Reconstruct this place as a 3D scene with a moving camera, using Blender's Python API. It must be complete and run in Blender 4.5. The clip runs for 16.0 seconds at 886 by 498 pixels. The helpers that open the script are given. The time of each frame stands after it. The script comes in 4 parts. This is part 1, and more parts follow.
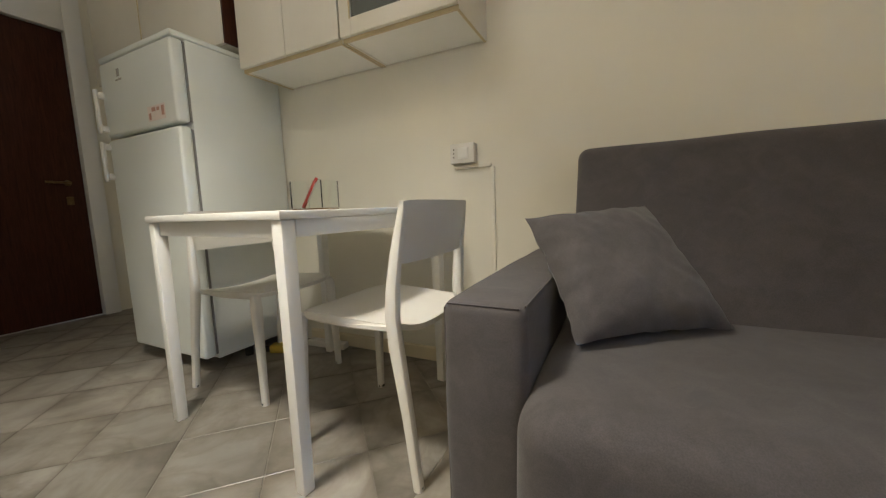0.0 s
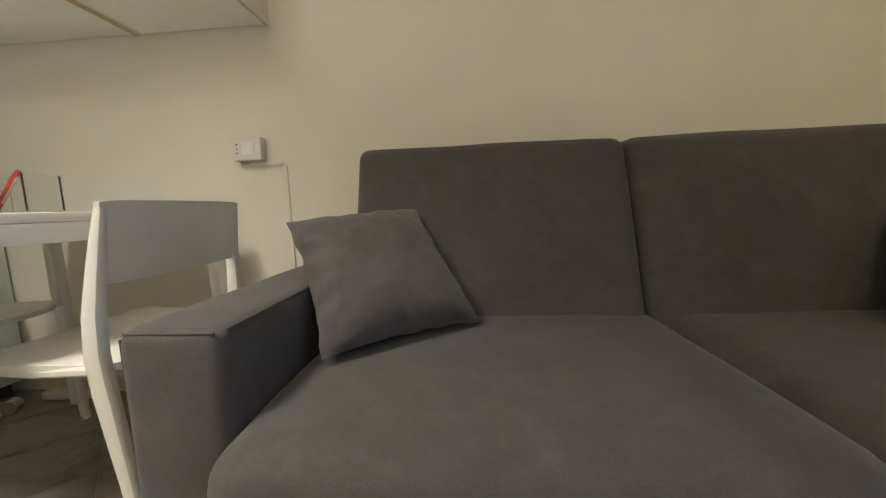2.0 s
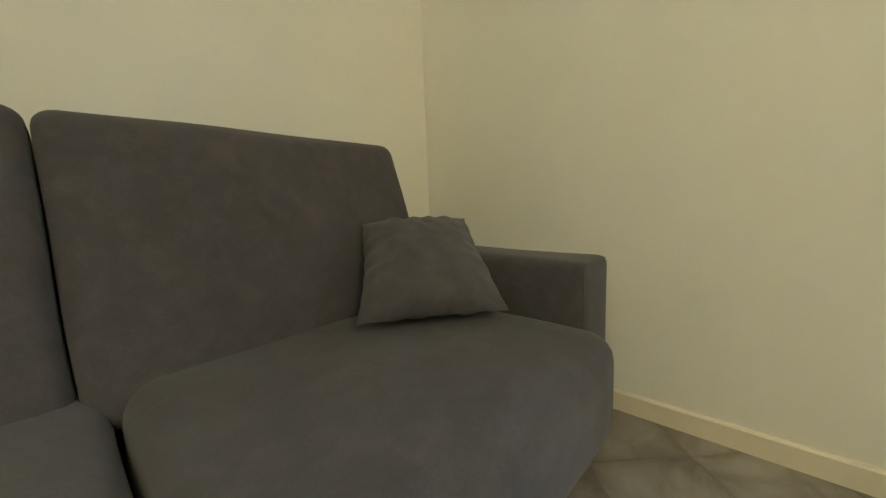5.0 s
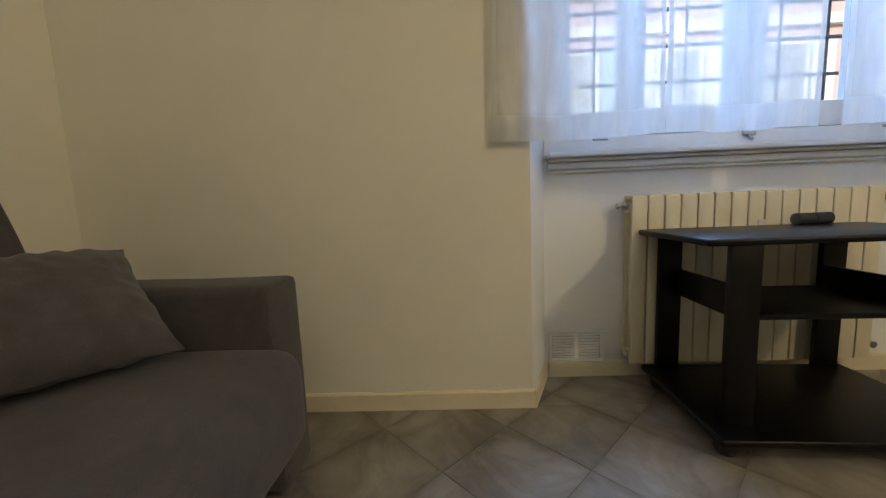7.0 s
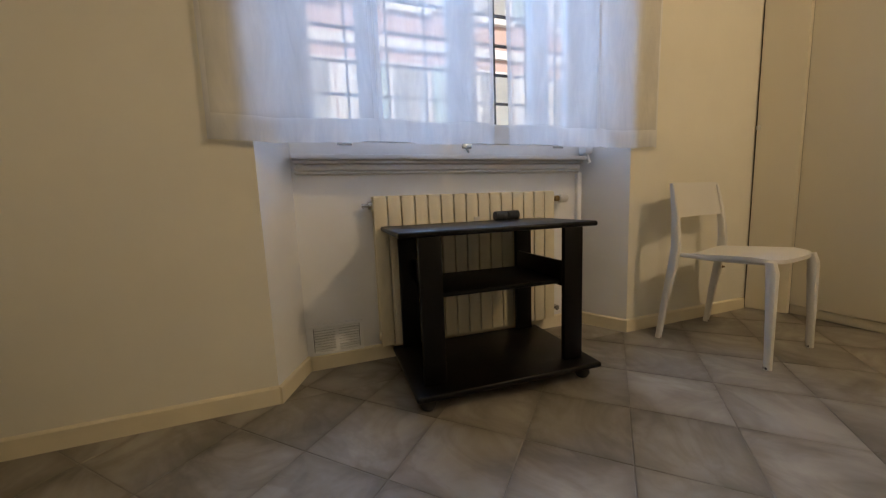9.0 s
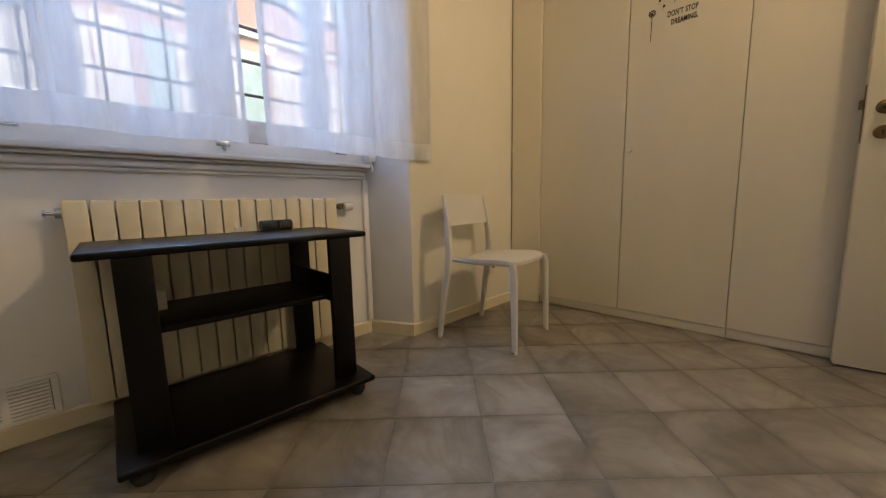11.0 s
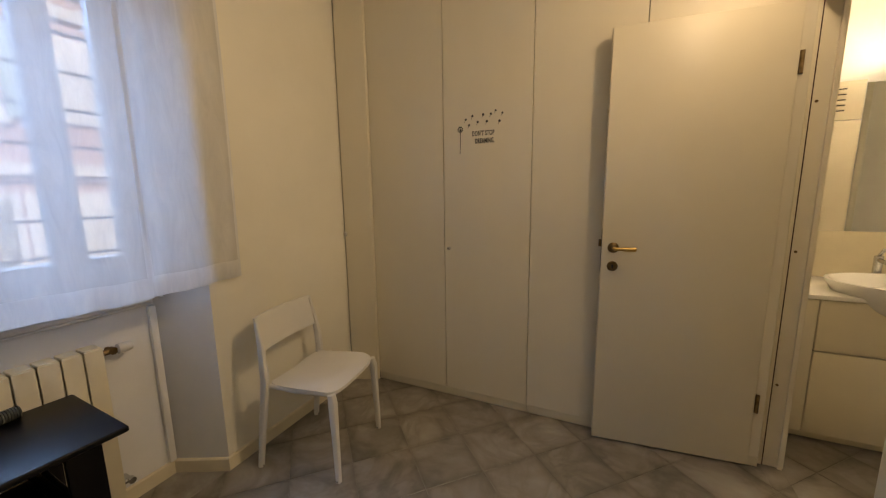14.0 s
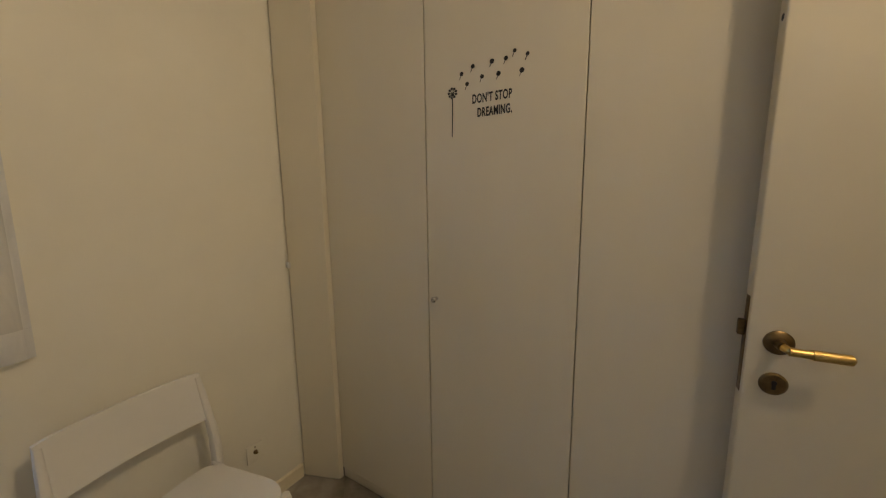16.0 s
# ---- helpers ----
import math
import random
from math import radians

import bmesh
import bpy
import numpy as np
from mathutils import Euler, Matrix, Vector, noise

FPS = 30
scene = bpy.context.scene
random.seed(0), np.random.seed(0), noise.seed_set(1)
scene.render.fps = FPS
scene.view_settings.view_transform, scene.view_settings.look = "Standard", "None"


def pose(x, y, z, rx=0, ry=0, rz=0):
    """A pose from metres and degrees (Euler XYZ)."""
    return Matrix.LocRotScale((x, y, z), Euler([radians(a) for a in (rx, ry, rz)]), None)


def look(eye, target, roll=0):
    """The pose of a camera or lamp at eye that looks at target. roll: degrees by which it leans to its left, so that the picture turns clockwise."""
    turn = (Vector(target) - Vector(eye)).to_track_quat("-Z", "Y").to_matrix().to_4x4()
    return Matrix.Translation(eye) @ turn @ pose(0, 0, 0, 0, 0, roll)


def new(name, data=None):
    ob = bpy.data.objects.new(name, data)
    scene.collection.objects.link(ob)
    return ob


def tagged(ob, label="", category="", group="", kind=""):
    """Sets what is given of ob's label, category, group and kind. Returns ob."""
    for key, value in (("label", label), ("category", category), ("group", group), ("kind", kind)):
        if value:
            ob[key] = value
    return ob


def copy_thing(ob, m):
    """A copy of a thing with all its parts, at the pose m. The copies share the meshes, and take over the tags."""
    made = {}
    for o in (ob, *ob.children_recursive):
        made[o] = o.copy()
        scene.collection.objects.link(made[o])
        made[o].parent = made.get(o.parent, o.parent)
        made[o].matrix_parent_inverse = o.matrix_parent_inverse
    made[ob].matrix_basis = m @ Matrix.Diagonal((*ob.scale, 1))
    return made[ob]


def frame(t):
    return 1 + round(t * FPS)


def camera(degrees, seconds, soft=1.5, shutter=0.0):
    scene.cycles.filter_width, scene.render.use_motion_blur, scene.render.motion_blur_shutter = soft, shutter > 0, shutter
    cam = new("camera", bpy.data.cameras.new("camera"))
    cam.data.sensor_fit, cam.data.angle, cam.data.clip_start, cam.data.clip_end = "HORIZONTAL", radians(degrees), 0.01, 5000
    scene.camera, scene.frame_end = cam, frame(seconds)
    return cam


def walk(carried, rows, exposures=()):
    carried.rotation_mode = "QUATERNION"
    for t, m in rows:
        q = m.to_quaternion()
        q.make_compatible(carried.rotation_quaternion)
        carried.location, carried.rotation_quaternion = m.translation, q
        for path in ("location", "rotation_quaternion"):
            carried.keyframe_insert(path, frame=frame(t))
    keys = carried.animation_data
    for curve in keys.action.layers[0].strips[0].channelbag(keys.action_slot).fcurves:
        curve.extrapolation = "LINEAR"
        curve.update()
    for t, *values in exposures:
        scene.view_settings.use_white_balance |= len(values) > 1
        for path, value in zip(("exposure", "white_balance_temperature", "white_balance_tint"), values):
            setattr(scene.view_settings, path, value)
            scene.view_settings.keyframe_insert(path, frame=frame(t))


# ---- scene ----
cam = camera(102.1, 16.0, soft=1.25)
EXPOSURES = [(0, 0.95, 6220, 9), (1.5, 1.0, 6270, 7), (2.5, 1.14, 6250, 5), (3, 1.46, 6200, 2), (5.5, 1.42, 6150, -5), (7, 0.72, 6550, 7), (8, 0.64, 7150, 14), (9, 0.38, 7350, 14), (11.5, 0.57, 7550, 16), (12.5, 0.66, 7600, 17), (13, 0.66, 7650, 17), (13.5, 0.25, 7650, 17), (14.5, 0.18, 7250, 15), (16, 0.04, 6600, 13)]
PATH = [
    (0, (-1.898, -1.482, 0.738), (-2.779, 0.299, 0.51), -2.1),
    (0.5, (-1.855, -1.454, 0.739), (-2.556, 0.405, 0.509), -2.1),
    (1, (-1.793, -1.427, 0.736), (-2.324, 0.486, 0.498), -2.4),
    (1.5, (-1.742, -1.4, 0.735), (-2.082, 0.557, 0.497), -2.3),
    (2, (-1.691, -1.354, 0.725), (-1.836, 0.627, 0.49), -2.2),
    (2.5, (-1.637, -1.303, 0.72), (-1.555, 0.681, 0.481), -2.0),
    (3, (-1.543, -1.25, 0.725), (-1.244, 0.712, 0.48), -1.8),
    (5.5, (-1.192, -1.201, 0.708), (0.505, -0.167, 0.477), -2.0),
    (6, (-1.178, -1.251, 0.702), (0.681, -0.543, 0.501), -2.1),
    (6.5, (-1.196, -1.309, 0.72), (0.754, -0.925, 0.497), -2.3),
    (7, (-1.243, -1.353, 0.738), (0.741, -1.275, 0.503), -2.4),
    (7.5, (-1.281, -1.43, 0.729), (0.694, -1.608, 0.469), -2.6),
    (8, (-1.309, -1.563, 0.722), (0.642, -1.918, 0.46), -2.6),
    (8.5, (-1.348, -1.682, 0.729), (0.569, -2.185, 0.458), -2.4),
    (9, (-1.386, -1.777, 0.711), (0.481, -2.447, 0.455), -2.3),
    (11.5, (-1.444, -2.101, 0.736), (-0.239, -3.675, 0.471), -0.9),
    (12, (-1.418, -2.134, 0.765), (-0.405, -3.838, 0.503), -0.9),
    (12.5, (-1.412, -2.1, 0.805), (-0.55, -3.886, 0.544), -1.0),
    (13, (-1.468, -2.095, 0.994), (-0.667, -3.909, 0.726), -1.1),
    (13.5, (-1.618, -2.144, 1.25), (-0.806, -3.95, 0.967), -1.2),
    (14, (-1.623, -2.288, 1.325), (-0.799, -4.084, 1.018), -0.8),
    (14.5, (-1.599, -2.536, 1.343), (-0.711, -4.298, 1.018), -1.0),
    (15, (-1.538, -2.751, 1.336), (-0.525, -4.447, 1.019), -0.7),
    (15.5, (-1.463, -2.99, 1.35), (-0.417, -4.668, 1.05), -0.8),
    (16, (-1.446, -3.248, 1.367), (-0.387, -4.917, 1.063), -0.7),
]
walk(cam, [(t, look(eye, target, roll)) for t, eye, target, roll in PATH], EXPOSURES)

# ---- world and lights ----
world = bpy.data.worlds.new("sky")
scene.world = world
world.use_nodes = True
wn = world.node_tree.nodes
sky = wn.new("ShaderNodeTexSky")
sky.sky_type, sky.sun_disc = "NISHITA", False
sky.sun_elevation, sky.sun_rotation = radians(33), radians(-71)
wn["Background"].inputs["Strength"].default_value = 0.12
world.node_tree.links.new(sky.outputs["Color"], wn["Background"].inputs["Color"])


def lamp(name, kind, m, energy, color, size=0.1):
    data = bpy.data.lights.new(name, kind)
    data.energy, data.color = energy, color
    if kind == "AREA":
        data.shape, data.size, data.size_y = "RECTANGLE", size[0], size[1]
    elif kind == "SUN":
        data.angle = size
    else:
        data.shadow_soft_size = size
    ob = new(name, data)
    ob.matrix_world = m
    return ob


WARM = (1.0, 0.80, 0.54)
lamp("sun", "SUN", look((-20, 8, 22), (9, -2, 2)), 3.1, (0.96, 0.98, 1.0), radians(0.6))
# Unseen area lamp added outside as blue fill for curtain and recess.
lamp("added_window_fill", "AREA", look((2.0, -2.48, 3.7), (0.1, -2.48, 1.3)), 268, (0.26, 0.51, 1.0), (2.6, 1.6))
PENDANT = (1.0, 0.91, 0.76)
lamp("pendant_bulb", "POINT", pose(-2.80, -1.46, 2.23), 7, PENDANT, 0.22)
bulb = lamp("pendant_reflector", "SPOT", look((-2.80, -1.46, 2.20), (-2.80, -1.38, 0)), 96, PENDANT, 0.16)
bulb.data.spot_size, bulb.data.spot_blend = radians(104), 0.95
lamp("sconce_bulb", "POINT", pose(-2.17, -3.68, 2.40), 10.5, WARM, 0.05)
beam = lamp("sconce_reflector", "SPOT", look((-2.16, -3.68, 2.38), (0.1, -2.3, 0.7)), 25, WARM, 0.05)
beam.data.spot_size, beam.data.spot_blend = radians(146), 1.0
lamp("bathroom_bulb", "POINT", pose(-3.12, -4.98, 2.02), 52, (1.0, 0.82, 0.55), 0.05)


# ---- materials ----
def shader(name, color, rough=0.5, metal=0.0, **extra):
    m = bpy.data.materials.new(name)
    m.use_nodes = True
    b = m.node_tree.nodes["Principled BSDF"]
    b.inputs["Base Color"].default_value = (*color, 1)
    b.inputs["Roughness"].default_value = rough
    b.inputs["Metallic"].default_value = metal
    for k, v in extra.items():
        b.inputs[k].default_value = v
    return m, m.node_tree, b


def noise_node(nt, scale, detail=4.0, rough=0.55, vec=None, distortion=0.0):
    n = nt.nodes.new("ShaderNodeTexNoise")
    n.inputs["Scale"].default_value, n.inputs["Detail"].default_value = scale, detail
    n.inputs["Roughness"].default_value, n.inputs["Distortion"].default_value = rough, distortion
    if vec:
        nt.links.new(vec, n.inputs["Vector"])
    return n


def coords(nt, stretch=(1, 1, 1)):
    tc = nt.nodes.new("ShaderNodeTexCoord")
    mp = nt.nodes.new("ShaderNodeMapping")
    mp.inputs["Scale"].default_value = stretch
    nt.links.new(tc.outputs["Object"], mp.inputs["Vector"])
    return mp.outputs["Vector"]


def ramp(nt, fac, stops):
    r = nt.nodes.new("ShaderNodeValToRGB")
    while len(r.color_ramp.elements) < len(stops):
        r.color_ramp.elements.new(0.5)
    for e, (p, c) in zip(r.color_ramp.elements, stops):
        e.position, e.color = p, (*c, 1)
    nt.links.new(fac, r.inputs["Fac"])
    return r.outputs["Color"]


def mix(nt, fac, a, b, mode="MIX"):
    m = nt.nodes.new("ShaderNodeMix")
    m.data_type, m.blend_type = "RGBA", mode
    for v, sock in ((fac, m.inputs[0]), (a, m.inputs[6]), (b, m.inputs[7])):
        if isinstance(v, (int, float)):
            sock.default_value = v
        elif isinstance(v, tuple):
            sock.default_value = (*v, 1)
        else:
            nt.links.new(v, sock)
    return m.outputs[2]


def bump(nt, b, height, strength, dist=0.002):
    n = nt.nodes.new("ShaderNodeBump")
    n.inputs["Strength"].default_value, n.inputs["Distance"].default_value = strength, dist
    nt.links.new(height, n.inputs["Height"])
    nt.links.new(n.outputs["Normal"], b.inputs["Normal"])


def scaled(c, k):
    return tuple(v * k for v in c)


def varied(name, color, rough=0.5, scale=3.0, amount=0.08, grain=120.0, relief=0.15, metal=0.0, stretch=(1, 1, 1), dist=0.0015, **extra):
    """A surface with broad tone changes, fine grain in its relief and uneven gloss."""
    m, nt, b = shader(name, color, rough, metal, **extra)
    v = coords(nt, stretch)
    broad = noise_node(nt, scale, 5, 0.6, v)
    col = ramp(nt, broad.outputs["Fac"], [(0.3, scaled(color, 1 - amount)), (0.7, scaled(color, 1 + amount * 0.6))])
    nt.links.new(col, b.inputs["Base Color"])
    fine = noise_node(nt, grain, 3, 0.6, v)
    bump(nt, b, fine.outputs["Fac"], relief, dist)
    rr = nt.nodes.new("ShaderNodeMapRange")
    rr.inputs["To Min"].default_value, rr.inputs["To Max"].default_value = rough * 0.85, min(1, rough * 1.15)
    nt.links.new(broad.outputs["Fac"], rr.inputs["Value"])
    nt.links.new(rr.outputs["Result"], b.inputs["Roughness"])
    return m


PLASTER = varied("wall_plaster", (0.80, 0.765, 0.655), 0.72, 1.6, 0.05, 60, 0.25)
RECESS = varied("recess_paint", (0.86, 0.86, 0.85), 0.6, 2.5, 0.06, 70, 0.25)
CEILING = varied("ceiling_paint", (0.80, 0.78, 0.72), 0.8, 1.5, 0.04, 60, 0.2)
SKIRTING = varied("skirting_paint", (0.78, 0.70, 0.52), 0.42, 5, 0.08, 40, 0.12)
WHITE = varied("white_lacquer", (0.80, 0.79, 0.75), 0.38, 6, 0.03, 200, 0.06)
PLASTIC = varied("white_plastic", (0.72, 0.70, 0.65), 0.45, 8, 0.03, 260, 0.08)
LAMINATE = varied("cabinet_laminate", (0.76, 0.72, 0.63), 0.4, 2.5, 0.05, 160, 0.08)
UNDERSIDE = varied("cabinet_underside", (0.74, 0.72, 0.66), 0.5, 3, 0.05, 160, 0.08)
EDGING = varied("cream_edging", (0.58, 0.47, 0.28), 0.5, 8, 0.15, 90, 0.1)
WARDROBE = varied("wardrobe_laminate", (0.72, 0.66, 0.52), 0.42, 1.3, 0.05, 140, 0.08, stretch=(1, 1, 0.35))
DOORPAINT = varied("door_lacquer", (0.72, 0.655, 0.505), 0.40, 1.4, 0.04, 90, 0.06)
ENAMEL = varied("fridge_enamel", (0.76, 0.79, 0.76), 0.3, 3, 0.03, 220, 0.08)
RADIATOR = varied("radiator_enamel", (0.77, 0.70, 0.52), 0.38, 4, 0.06, 120, 0.08)
CHROME = varied("chrome", (0.6, 0.6, 0.6), 0.25, 20, 0.1, 200, 0.05, metal=1.0)
BRASS = varied("brass", (0.62, 0.43, 0.15), 0.3, 30, 0.25, 240, 0.1, metal=1.0)
OLDBRASS = varied("tarnished_brass", (0.22, 0.15, 0.07), 0.42, 40, 0.4, 240, 0.15, metal=1.0)
BLACK = varied("black_vinyl", (0.02, 0.019, 0.018), 0.5, 20, 0.2, 200, 0.1)
GASKET = varied("grey_door_seal", (0.22, 0.22, 0.21), 0.6, 20, 0.1, 200, 0.2)
RUBBER = varied("black_rubber", (0.025, 0.025, 0.025), 0.6, 20, 0.2, 200, 0.2)
# Near-black that stands in for the shade in gaps, slots and holes.
GAPSHADE = varied("gap_shade", (0.05, 0.04, 0.03), 0.8, 10, 0.2, 100, 0.1)
IRON = varied("iron_bar", (0.05, 0.05, 0.055), 0.6, 12, 0.3, 150, 0.3, metal=0.3)
CERAMIC = varied("sink_ceramic", (0.82, 0.81, 0.78), 0.12, 6, 0.02, 100, 0.02)
FADED = varied("faded_print", (0.50, 0.27, 0.22), 0.5, 20, 0.1, 200, 0.05)
RED = varied("red_plastic", (0.55, 0.05, 0.03), 0.4, 20, 0.1, 200, 0.05)
YELLOW = varied("yellow_plastic", (0.62, 0.45, 0.06), 0.45, 20, 0.15, 200, 0.1)
PAPER = varied("paper_label", (0.78, 0.70, 0.66), 0.7, 20, 0.1, 200, 0.1)
GREYROLL = varied("grey_ribbed_rubber", (0.07, 0.075, 0.075), 0.6, 30, 0.25, 160, 0.2)
GROUND = varied("pavement_asphalt", (0.09, 0.088, 0.085), 0.9, 2, 0.2, 60, 0.5)
FACADE = varied("facade_plaster", (0.60, 0.42, 0.37), 0.85, 0.8, 0.15, 30, 0.3)
FACADETRIM = varied("facade_trim", (0.80, 0.78, 0.75), 0.8, 1.2, 0.1, 30, 0.3)
SHUTTER = varied("shutter_paint", (0.42, 0.56, 0.55), 0.6, 4, 0.15, 60, 0.2)


def fabric(name, color):
    m, nt, b = shader(name, color, 0.92)
    b.inputs["Sheen Weight"].default_value, b.inputs["Sheen Roughness"].default_value = 0.12, 0.5
    v = coords(nt)
    cloud = noise_node(nt, 7, 6, 0.65, v, 0.4)
    streak = noise_node(nt, 17, 5, 0.62, v, 0.9)
    base = ramp(nt, cloud.outputs["Fac"], [(0.28, scaled(color, 0.86)), (0.72, scaled(color, 1.13))])
    worn = ramp(nt, streak.outputs["Fac"], [(0.40, (0.90, 0.90, 0.90)), (0.66, (1.10, 1.09, 1.08))])
    col = mix(nt, 1.0, base, worn, "MULTIPLY")
    weave = noise_node(nt, 420, 2, 0.7, v)
    tint = ramp(nt, weave.outputs["Fac"], [(0.35, (0.88, 0.88, 0.88)), (0.65, (1.1, 1.1, 1.1))])
    nt.links.new(mix(nt, 1.0, col, tint, "MULTIPLY"), b.inputs["Base Color"])
    bump(nt, b, mix(nt, 0.3, weave.outputs["Color"], cloud.outputs["Color"]), 0.35, 0.0015)
    return m


SOFA = fabric("sofa_fabric", (0.073, 0.065, 0.065))
CUSHION = fabric("cushion_fabric", (0.084, 0.076, 0.077))


def tile_material():
    """Grey-beige marbled ceramic; each tile has its own tone and veins."""
    m, nt, b = shader("floor_tile", (0.4, 0.38, 0.34), 0.36)
    info = nt.nodes.new("ShaderNodeObjectInfo")
    tc = nt.nodes.new("ShaderNodeTexCoord")
    shift = nt.nodes.new("ShaderNodeVectorMath")
    shift.operation = "MULTIPLY_ADD"
    nt.links.new(info.outputs["Random"], shift.inputs[0])
    shift.inputs[1].default_value = (31.0, 17.0, 7.0)
    nt.links.new(tc.outputs["Object"], shift.inputs[2])
    v = shift.outputs["Vector"]
    cloud = noise_node(nt, 4.0, 4, 0.55, v, 0.6)
    col = ramp(nt, cloud.outputs["Fac"], [(0.28, (0.165, 0.146, 0.122)), (0.45, (0.270, 0.246, 0.213)), (0.56, (0.310, 0.285, 0.250)), (0.74, (0.390, 0.362, 0.322))])
    vein = noise_node(nt, 3.2, 5, 0.55, v, 1.4)
    line = ramp(nt, vein.outputs["Fac"], [(0.40, (1, 1, 1)), (0.5, (0.80, 0.785, 0.76)), (0.62, (1, 1, 1))])
    tone = ramp(nt, info.outputs["Random"], [(0.0, (0.86, 0.86, 0.85)), (1.0, (1.08, 1.07, 1.06))])
    sep = nt.nodes.new("ShaderNodeSeparateXYZ")
    nt.links.new(tc.outputs["Object"], sep.inputs[0])

    def calc(op, p, q=None):
        n = nt.nodes.new("ShaderNodeMath")
        n.operation = op
        for k, w in enumerate((p, q)):
            if w is None:
                continue
            if isinstance(w, float):
                n.inputs[k].default_value = w
            else:
                nt.links.new(w, n.inputs[k])
        return n.outputs[0]
    rim = calc("ADD", calc("ABSOLUTE", sep.outputs[0]), calc("ABSOLUTE", sep.outputs[1]))
    rim = calc("ADD", rim, calc("MULTIPLY", calc("SUBTRACT", vein.outputs["Fac"], 0.5), 0.10))
    border = ramp(nt, calc("DIVIDE", rim, 0.206), [(0.60, (1, 1, 1)), (0.84, (0.90, 0.89, 0.87)), (1.0, (0.70, 0.68, 0.65))])
    tone = mix(nt, 1.0, tone, border, "MULTIPLY")
    nt.links.new(mix(nt, 1.0, mix(nt, 1.0, col, line, "MULTIPLY"), tone, "MULTIPLY"), b.inputs["Base Color"])
    smudge = noise_node(nt, 5, 4, 0.6, v)
    rr = nt.nodes.new("ShaderNodeMapRange")
    rr.inputs["To Min"].default_value, rr.inputs["To Max"].default_value = 0.26, 0.5
    nt.links.new(smudge.outputs["Fac"], rr.inputs["Value"])
    nt.links.new(rr.outputs["Result"], b.inputs["Roughness"])
    bump(nt, b, cloud.outputs["Fac"], 0.04, 0.003)
    return m


TILE = tile_material()
GROUT = varied("tile_grout", (0.215, 0.195, 0.166), 0.9, 6, 0.2, 150, 0.4)


def wood(name, color, rough, stretch):
    m, nt, b = shader(name, color, rough)
    v = coords(nt, stretch)
    b.inputs["Specular IOR Level"].default_value = 0.22
    grain = noise_node(nt, 14, 6, 0.65, v, 0.8)
    nt.links.new(ramp(nt, grain.outputs["Fac"], [(0.3, scaled(color, 0.55)), (0.7, scaled(color, 1.35))]), b.inputs["Base Color"])
    bump(nt, b, grain.outputs["Fac"], 0.15, 0.001)
    return m


DARKWOOD = wood("dark_stained_wood", (0.0028, 0.0021, 0.0019), 0.38, (4, 1, 4))
BROWNDOOR = wood("brown_door_wood", (0.055, 0.018, 0.010), 0.4, (6, 6, 0.5))


def glass_material():
    m = bpy.data.materials.new("window_glass")
    m.use_nodes = True
    nt = m.node_tree
    b = nt.nodes["Principled BSDF"]
    b.inputs["Base Color"].default_value = (0.97, 0.99, 0.98, 1)
    b.inputs["Roughness"].default_value = 0.01
    b.inputs["Transmission Weight"].default_value = 1.0
    b.inputs["IOR"].default_value = 1.45
    return m


GLASS = glass_material()
SMOKED, _, _b = shader("cabinet_glass", (0.40, 0.43, 0.42), 0.06)
_b.inputs["Transmission Weight"].default_value = 0.7
MIRROR = shader("mirror_silver", (0.86, 0.87, 0.86), 0.03, 1.0)[0]


def sheer_material(name, cover):
    """Thin white voile: part of the light passes straight, part is scattered through."""
    m = bpy.data.materials.new(name)
    m.use_nodes = True
    nt = m.node_tree
    nt.nodes.remove(nt.nodes["Principled BSDF"])
    out = nt.nodes["Material Output"]
    v = coords(nt, (1, 2.4, 0.5))
    weave = noise_node(nt, 9, 6, 0.7, v, 0.8)
    col = ramp(nt, weave.outputs["Fac"], [(0.32, (0.77, 0.78, 0.80)), (0.68, (0.92, 0.92, 0.92))])
    dif, tra, clear = (nt.nodes.new("ShaderNodeBsdf" + k) for k in ("Diffuse", "Translucent", "Transparent"))
    nt.links.new(col, dif.inputs["Color"])
    nt.links.new(col, tra.inputs["Color"])
    cloth, allmix = nt.nodes.new("ShaderNodeMixShader"), nt.nodes.new("ShaderNodeMixShader")
    cloth.inputs[0].default_value = 0.5
    nt.links.new(dif.outputs[0], cloth.inputs[1])
    nt.links.new(tra.outputs[0], cloth.inputs[2])
    allmix.inputs[0].default_value = cover
    nt.links.new(clear.outputs[0], allmix.inputs[1])
    nt.links.new(cloth.outputs[0], allmix.inputs[2])
    nt.links.new(allmix.outputs[0], out.inputs["Surface"])
    return m


SHEER = sheer_material("sheer_voile", 0.61)
HEM = sheer_material("folded_voile_hem", 0.80)


def glow(name, color, strength):
    m, nt, b = shader(name, color, 0.4)
    b.inputs["Emission Color"].default_value = (*color, 1)
    b.inputs["Emission Strength"].default_value = strength
    return m


LAMPGLASS = glow("lit_lamp_glass", (1.0, 0.86, 0.64), 5.0)


